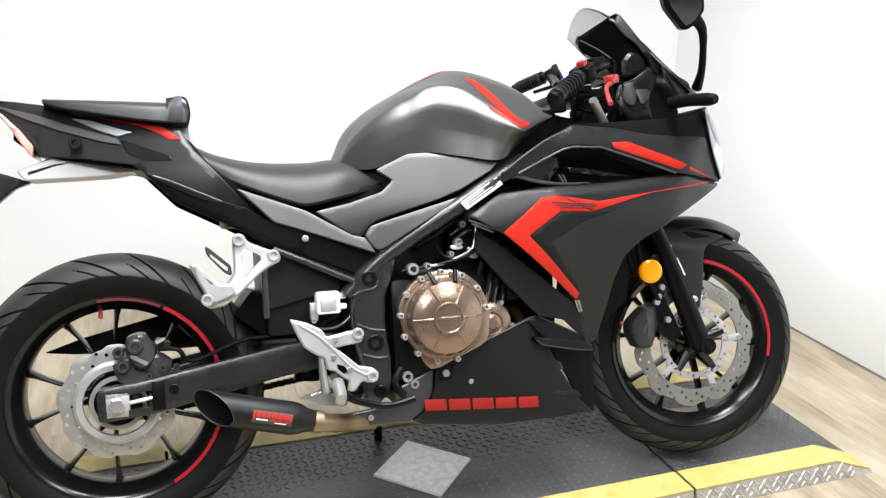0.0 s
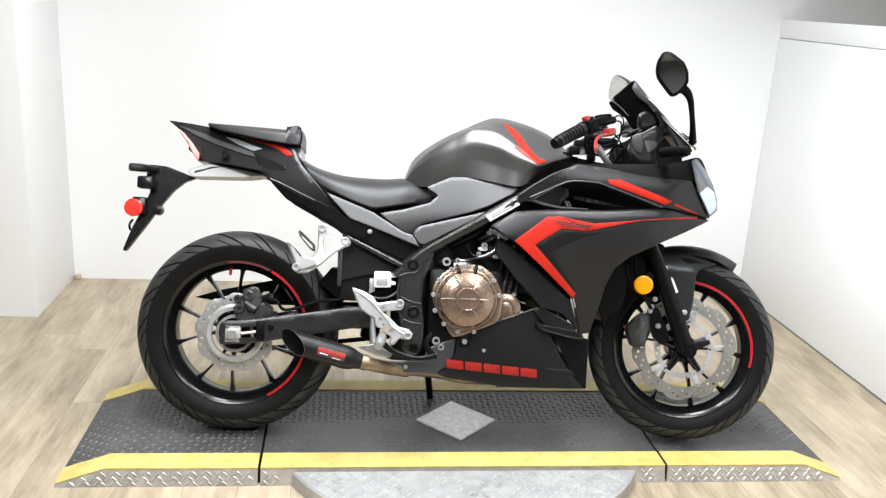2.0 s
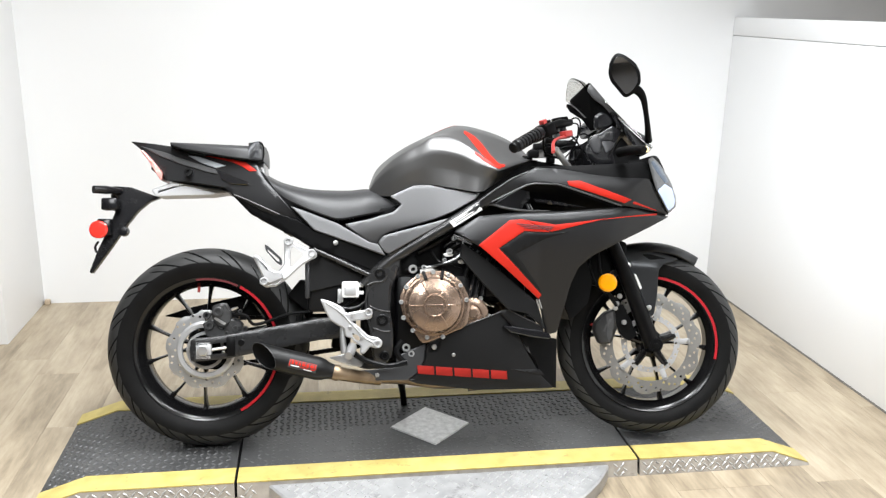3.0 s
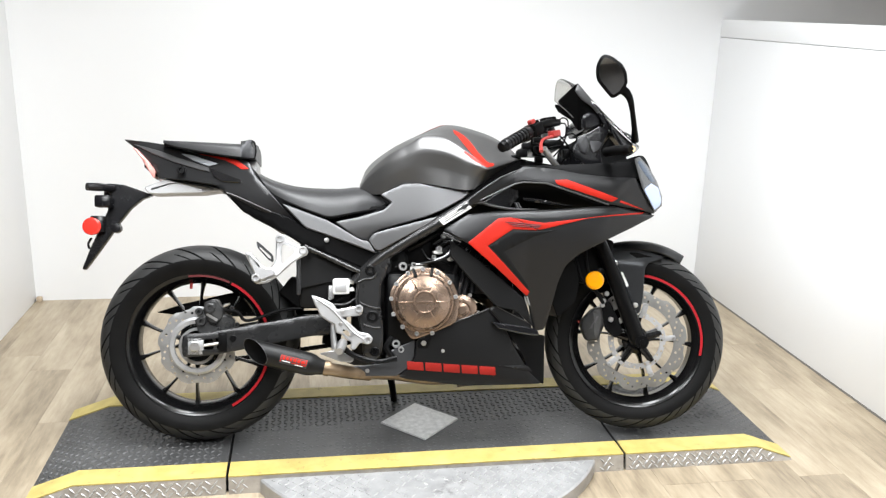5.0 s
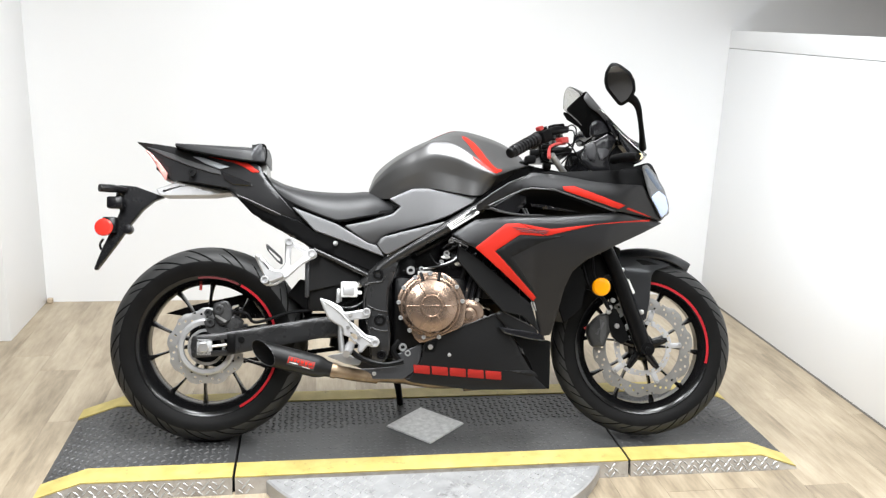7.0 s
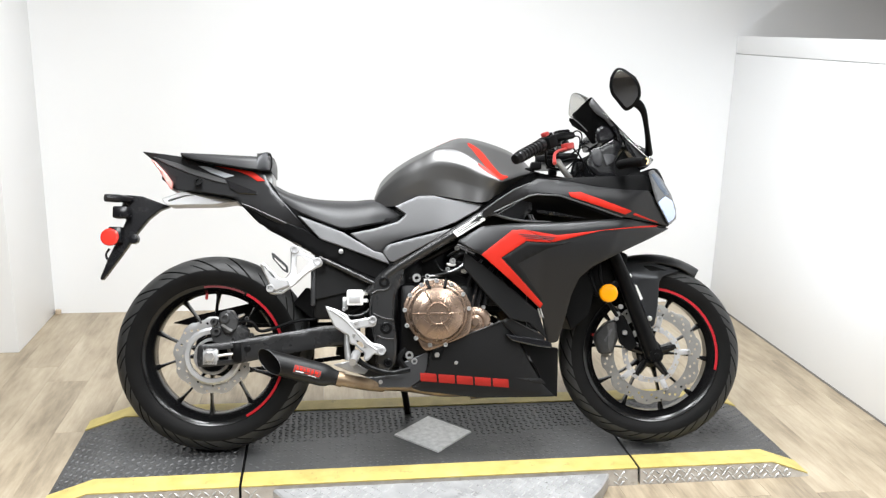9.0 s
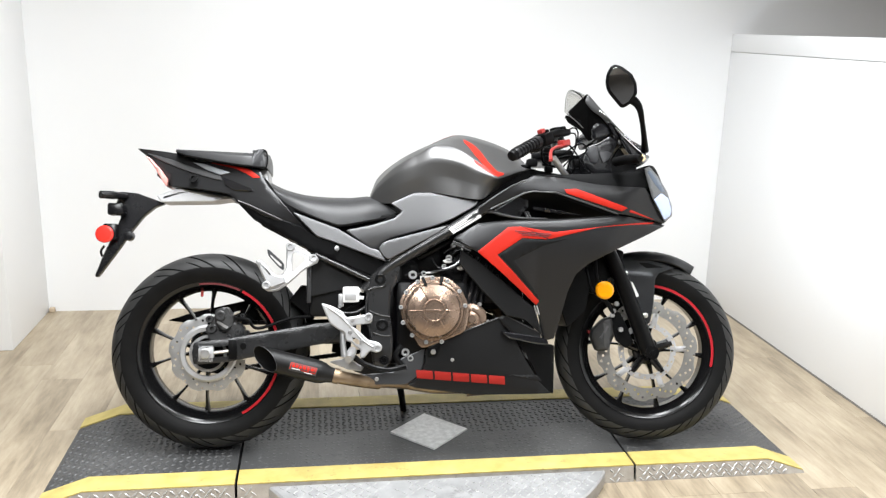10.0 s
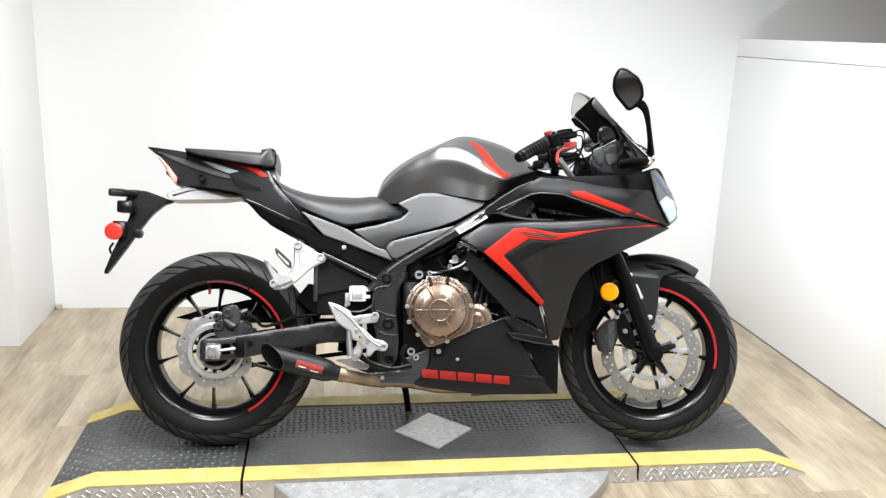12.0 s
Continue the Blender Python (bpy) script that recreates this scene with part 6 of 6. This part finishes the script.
on_can(0.090, 0.172, 158, 200, 0.0008, "silencer_label", INK, "black label with red print bars")
for d0, d1, a0, a1, mat in ((0.092, 0.170, 160, 162, RED), (0.092, 0.095, 163, 192, RED), (0.167, 0.170, 163, 182, RED), (0.098, 0.105, 164, 181, RED), (0.108, 0.116, 165, 180, RED), (0.119, 0.126, 166, 181, RED), (0.129, 0.139, 165, 180, RED),
                            (0.142, 0.150, 165, 181, RED), (0.153, 0.164, 166, 180, RED), (0.098, 0.122, 185, 189, WHITE), (0.126, 0.150, 185, 189, RED), (0.136, 0.160, 192, 195, WHITE), (0.154, 0.168, 185, 190, RED)):
    on_can(d0, d1, a0, a1, 0.0014, "print_bar", mat)

# ---- tail light, number plate bracket ----
part("tail_core", loft(spread(-0.88, -0.42, 14), lambda x: [(-max(0.01, tail_width(x, z) - 0.014), z) for z in spread(rise([(-0.9, 0.885), (-0.84, 0.835), (-0.62, 0.785), (-0.42, 0.71)])(x), rise([(-0.9, 0.94), (-0.75, 0.91), (-0.55, 0.875), (-0.5, 0.80), (-0.42, 0.735)])(x), 5)]
    + [(max(0.01, tail_width(x, z) - 0.014), z) for z in reversed(spread(rise([(-0.9, 0.885), (-0.84, 0.835), (-0.62, 0.785), (-0.42, 0.71)])(x), rise([(-0.9, 0.94), (-0.75, 0.91), (-0.55, 0.875), (-0.5, 0.80), (-0.42, 0.735)])(x), 5))]), PLASTIC, bike)
part("tail_light", panel([(-0.908, 0.924), (-0.896, 0.919), (-0.862, 0.882), (-0.838, 0.850), (-0.842, 0.825), (-0.858, 0.850), (-0.884, 0.894)], lambda x, z: 0.062, thick=0.124), TAILRED, bike, "pale red tail light lens")
part("grab_support", panel([(-0.556, 0.885), (-0.530, 0.885), (-0.527, 0.842), (-0.538, 0.838)], lambda x, z: 0.055, thick=0.11), STEEL, bike, "bright bracket under the pillion pad")
tray = part("tail_tray", panel([(-0.875, 0.800), (-0.80, 0.828), (-0.73, 0.820), (-0.64, 0.792), (-0.70, 0.783), (-0.86, 0.779)], lambda x, z: 0.05, thick=0.10, holes=([(-0.853, 0.797), (-0.80, 0.812), (-0.76, 0.815), (-0.80, 0.808), (-0.853, 0.790)],)), ALU, bike, "bright aluminium tray under the tail")
bracket = part("plate_bracket", panel([(-1.012, 0.806), (-0.985, 0.812), (-0.935, 0.808), (-0.848, 0.776), (-0.880, 0.764), (-0.915, 0.735), (-0.950, 0.690), (-0.990, 0.630), (-1.052, 0.543), (-1.060, 0.548), (-1.035, 0.615), (-1.005, 0.680), (-0.985, 0.728), (-0.972, 0.772)],
    lambda x, z: 0.045, thick=0.022, edge=0.004, drop=0.004), BRACKET, bike, "black number plate bracket")
part("bracket_web", panel([(-1.00, 0.800), (-0.90, 0.790), (-0.93, 0.740), (-0.985, 0.700)], lambda x, z: 0.024, thick=0.06), BRACKET, bracket)
for z0, z1, y in ((0.787, 0.803, -0.05), (0.787, 0.803, 0.05)):
    part("rear_signal", tube([(-1.028, y * 2.2, 0.795), (-1.00, y * 1.7, 0.796), (-0.965, y, 0.796)], (0.012, 0.013, 0.009), 10), BRACKET, bracket, "black rear turn signal")
part("signal_stub", box(-1.012, -0.965, -0.095, -0.045, 0.735, 0.772, 0.006), BRACKET, bracket)
part("plate_lamp", lathe([(0.0, 0), (0.0, 0.016), (-0.02, 0.014), (-0.022, 0)], 14, None, Matrix.Translation((-0.955, -0.045, 0.672))), BRACKET, bracket)
part("red_reflector", lathe([(0.006, 0), (0.006, 0.027), (-0.004, 0.027), (-0.008, 0.022), (-0.009, 0)], 28, None, Matrix.Translation((-1.024, -0.072, 0.677))), REFLECT, bracket, "round red side reflector")
part("reflector_arm", box(-1.03, -0.99, -0.07, -0.04, 0.66, 0.71, 0.004), BRACKET, bracket)
part("bracket_hook", tube([(-1.030, -0.05, 0.642), (-1.040, -0.05, 0.625), (-1.036, -0.05, 0.608)], 0.004, 6), BRACKET, bracket)

# ---- side stand ----
bm = tube([(-0.125, 0.13, 0.235), (-0.098, 0.19, 0.16), (-0.082, 0.262, 0.070)], (0.014, 0.012, 0.011), 10)
part("side_stand", bm, SATIN, bike, "black side stand leg")

# dark inner parts that close the view through the bike
part("inner_cowl", panel([(0.10, 0.700), (0.13, 0.775), (0.285, 0.880), (0.42, 0.862), (0.60, 0.868), (0.66, 0.73), (0.45, 0.60), (0.40, 0.66), (0.20, 0.66)], lambda x, z: 0.13 - 0.2 * max(0, x - 0.4), thick=0.24), PLASTIC, bike, "black inner cowl")
part("air_box", box(-0.20, 0.10, -0.10, 0.10, 0.60, 0.78, 0.02), PLASTIC, bike, "black air box under the tank")
part("seat_base", box(-0.47, -0.28, -0.12, 0.12, 0.66, 0.745, 0.01), PLASTIC, bike, "black seat base")
part("seat_base", box(-0.30, -0.12, -0.128, 0.128, 0.64, 0.738, 0.01), PLASTIC, bike, "black seat base")
part("intake_rubber", box(-0.14, -0.05, -0.125, 0.125, 0.50, 0.60, 0.02), PLASTIC, bike)
part("engine_rear", box(-0.235, -0.10, -0.13, 0.13, 0.27, 0.60, 0.02), SATIN, bike, "black rear of the engine")


# ---- marks and bolts on the bodywork ----
def on_tank(x, s):
    ring = tank_ring(x)
    last = (len(ring) - 1) // 2
    f = s * last
    i = min(int(f), last - 1)
    a, b = Vector((0, *ring[i])), Vector((0, *ring[i + 1]))
    p = a + (b - a) * (f - i)
    d = b - a
    n = Vector((0, -d.z, d.y))
    if n.y > 0 and n.z < 0:
        n = -n
    return Vector((x, p.y, p.z)), n.normalized()


def tank_mark(rows, side, name="red_flash"):
    """A film mark on the tank: rows of (x, s_low, s_high)."""
    bm = bmesh.new()
    lines = []
    line = [Vector(a).lerp(Vector(b), k / 6) for a, b in zip(rows, rows[1:]) for k in range(6)] + [Vector(rows[-1])]
    for v in line:
        row = []
        for t in spread(v.y, v.z, 6):
            p, n = on_tank(v.x, t)
            q = p + n * 0.0016
            row.append(bm.verts.new((q.x, q.y * -side, q.z)))
        lines.append(row)
    for a, b in zip(lines, lines[1:]):
        for j in range(5):
            bm.faces.new((a[j], a[j + 1], b[j + 1], b[j]))
    return part(name, bm, RED, tank, "red flash on the tank")


for s in (-1, 1):
    tank_mark(((0.088, 0.60, 0.63), (0.14, 0.505, 0.575), (0.185, 0.435, 0.515), (0.200, 0.425, 0.475)), s)
    tank_mark(((0.110, 0.445, 0.475), (0.15, 0.425, 0.480), (0.184, 0.418, 0.435)), s)
    tank_mark(((-0.05, 0.93, 0.95), (0.0, 0.88, 0.99), (0.05, 0.87, 0.99), (0.09, 0.92, 0.94)), s)

decal("red_flash", [(-0.714, 0.905), (-0.622, 0.889), (-0.584, 0.881), (-0.546, 0.851), (-0.569, 0.850), (-0.591, 0.865), (-0.623, 0.881)], tail_width, RED, tail, "red flash on the tail")
for loop, mat, lift, text in (([(-0.925, 0.944), (-0.883, 0.932), (-0.833, 0.917), (-0.772, 0.893), (-0.673, 0.858), (-0.667, 0.844), (-0.701, 0.851), (-0.783, 0.878), (-0.854, 0.908)], GREY, 0.0045, "grey crease strip"),
                        ([(-0.763, 0.906), (-0.730, 0.901), (-0.643, 0.870), (-0.673, 0.862), (-0.720, 0.881)], SILVER, 0.0045, "silver flash strip"),
                        ([(-0.667, 0.856), (-0.573, 0.818), (-0.566, 0.806), (-0.627, 0.811), (-0.656, 0.828)], GLOSS, 0.004, "gloss black insert")):
    part("tail_accent", panel(loop, lambda x, z: tail_width(x, z) + lift, thick=0.005, edge=0.0015, soften=0.002, step=0.012), mat, tail, text)
part("tail_edge", tube([(-0.607, -0.1735, 0.772), (-0.577, -0.1755, 0.761), (-0.525, -0.1765, 0.737), (-0.475, -0.1765, 0.714)], 0.0022, 8), GREY, tail, "lighter edge along the tail")
part("tail_bolt", disc_at((-0.755, -0.096, 0.850), 0.013, 0.012, 16, hole=0.5), SATIN, tail)
part("cover_bolt", disc_at((-0.309, -0.184, 0.628), 0.0075, 0.008, 12, dome=0.001), BOLT, bike, "bright bolt head")
part("beam_bolt", disc_at((0.02, -0.200, 0.672), 0.006, 0.006, 10), SATIN, bike)
# block letters become plain red blocks
for k in range(5):
    x0 = -0.068 + k * 0.0560
    zc = 0.2445 - 0.088 * (x0 + 0.068)
    decal("red_block", [(x0, zc + 0.0135), (x0 + 0.050, zc + 0.0090), (x0 + 0.052, zc - 0.0170), (x0 + 0.002, zc - 0.0125)], belly_w, REDMARK, belly, "plain red block of the side mark")
# lit upper edge of the belly pan, drawn as thin lighter tubes
part("belly_edge", tube([(-0.030, -0.1795, 0.325), (0.046, -0.1800, 0.361), (0.131, -0.1805, 0.393), (0.204, -0.1810, 0.4215)], 0.0018, 6), HEELGREY, belly, "painted light rim along the belly pan edge")
part("belly_edge", tube([(0.209, -0.1855, 0.4215), (0.228, -0.1870, 0.412), (0.311, -0.1955, 0.369)], 0.0018, 6), HEELGREY, belly, "painted light rim along the belly pan edge")
part("belly_bolt", disc_at((0.043, -0.179, 0.287), 0.006, 0.006, 12, dome=0.001), BOLT, belly)
part("belly_catch", panel([(-0.031, 0.328), (0.009, 0.332), (-0.004, 0.295), (-0.034, 0.295)], lambda x, z: belly_w(x, z) + 0.002, thick=0.004), PLASTIC, belly)
part("catch_bolt", disc_at((-0.016, -0.186, 0.312), 0.0085, 0.006, 6), BOLT, belly, "bright star-shaped catch")
part("heel_bolt", disc_at((-0.188, -0.172, 0.230), 0.0065, 0.006, 12), BOLT, bike)
part("belly_crease", panel([(0.21, 0.238), (0.312, 0.235), (0.330, 0.215), (0.30, 0.218)], lambda x, z: belly_w(x, z) + 0.003, thick=0.005, edge=0.003), BELLY, belly)
part("scoop_fin", panel([(0.288, 0.756), (0.335, 0.751), (0.388, 0.741), (0.452, 0.729), (0.362, 0.735), (0.291, 0.745)], lambda x, z: 0.224, thick=0.05, edge=0.003, drop=0.003, soften=0.003), GLOSS, bike, "gloss black fin in the air scoop")
part("scoop_lip", tube([(0.121, -0.236, 0.737), (0.158, -0.238, 0.738), (0.191, -0.239, 0.728), (0.251, -0.240, 0.7185), (0.330, -0.240, 0.7175)], (0.004, 0.0055, 0.0048, 0.004, 0.002), 10, None, 6), INNERGREY, bike, "dark lower lip of the scoop")
for dx in (0.0, 0.0085):
    part("scoop_clip", panel([(0.262 + dx, 0.741), (0.267 + dx, 0.741), (0.277 + dx, 0.722), (0.271 + dx, 0.722)], lambda x, z: 0.222, thick=0.01, edge=0.001, soften=0.001), GREY, bike, "grey clip in the scoop")
part("scoop_insert", panel([(0.165, 0.741), (0.243, 0.787), (0.283, 0.794), (0.283, 0.756), (0.262, 0.740), (0.255, 0.724), (0.195, 0.733)], lambda x, z: 0.206 - 0.15 * (x - 0.165), thick=0.02, step=0.012), BRACKET, bike, "satin black inner scoop plate")
for k in range(2):
    part("vent_rib", tube([(0.040 + 0.006 * k, -0.232, 0.6475 - 0.008 * k), (0.098 - 0.004 * k, -0.236, 0.6245 - 0.006 * k)], 0.0022, 6), GREY, bike, "grey rib of the fairing vent")
for dx in (0.0, 0.007):
    part("fairing_clip", tube([(0.292 + dx, -0.215, 0.452), (0.300 + dx, -0.215, 0.425)], 0.0022, 6), BOLT, bike)

# a small offcut left in the corner of the bay
offcut = tagged(finish("wood_block", box(-1.628, -1.604, 1.612, 1.634, 0.001, 0.024, 0.003), OAKBLOCK), "small pale wood offcut in the wall corner", "wood block")

# ---- floor planks ----
plank_w, plank_l = 0.152, 1.22
prng = random.Random(11)


def plank_mesh(length):
    bm = box(-plank_w / 2 + 0.0003, plank_w / 2 - 0.0003, 0.0003, length - 0.0003, -0.006, 0.0, 0.0004)
    me = bpy.data.meshes.new("plank")
    bm.to_mesh(me)
    bm.free()
    me.materials.append(OAK)
    return me


whole, cuts = plank_mesh(plank_l), {}
for i in range(42):
    x = -3.1 + plank_w * i
    y = -4.98
    first = prng.choice((0.3, 0.45, 0.6, 0.75, 0.9, 1.05))
    lens = [first]
    while y + sum(lens) < 1.70:
        lens.append(plank_l)
    for n in lens:
        if n not in cuts:
            cuts[n] = whole if n == plank_l else plank_mesh(n)
        ob = new("plank", cuts[n])
        ob.parent = floor
        ob.location = (x + plank_w / 2, y, 0.0)
        y += n
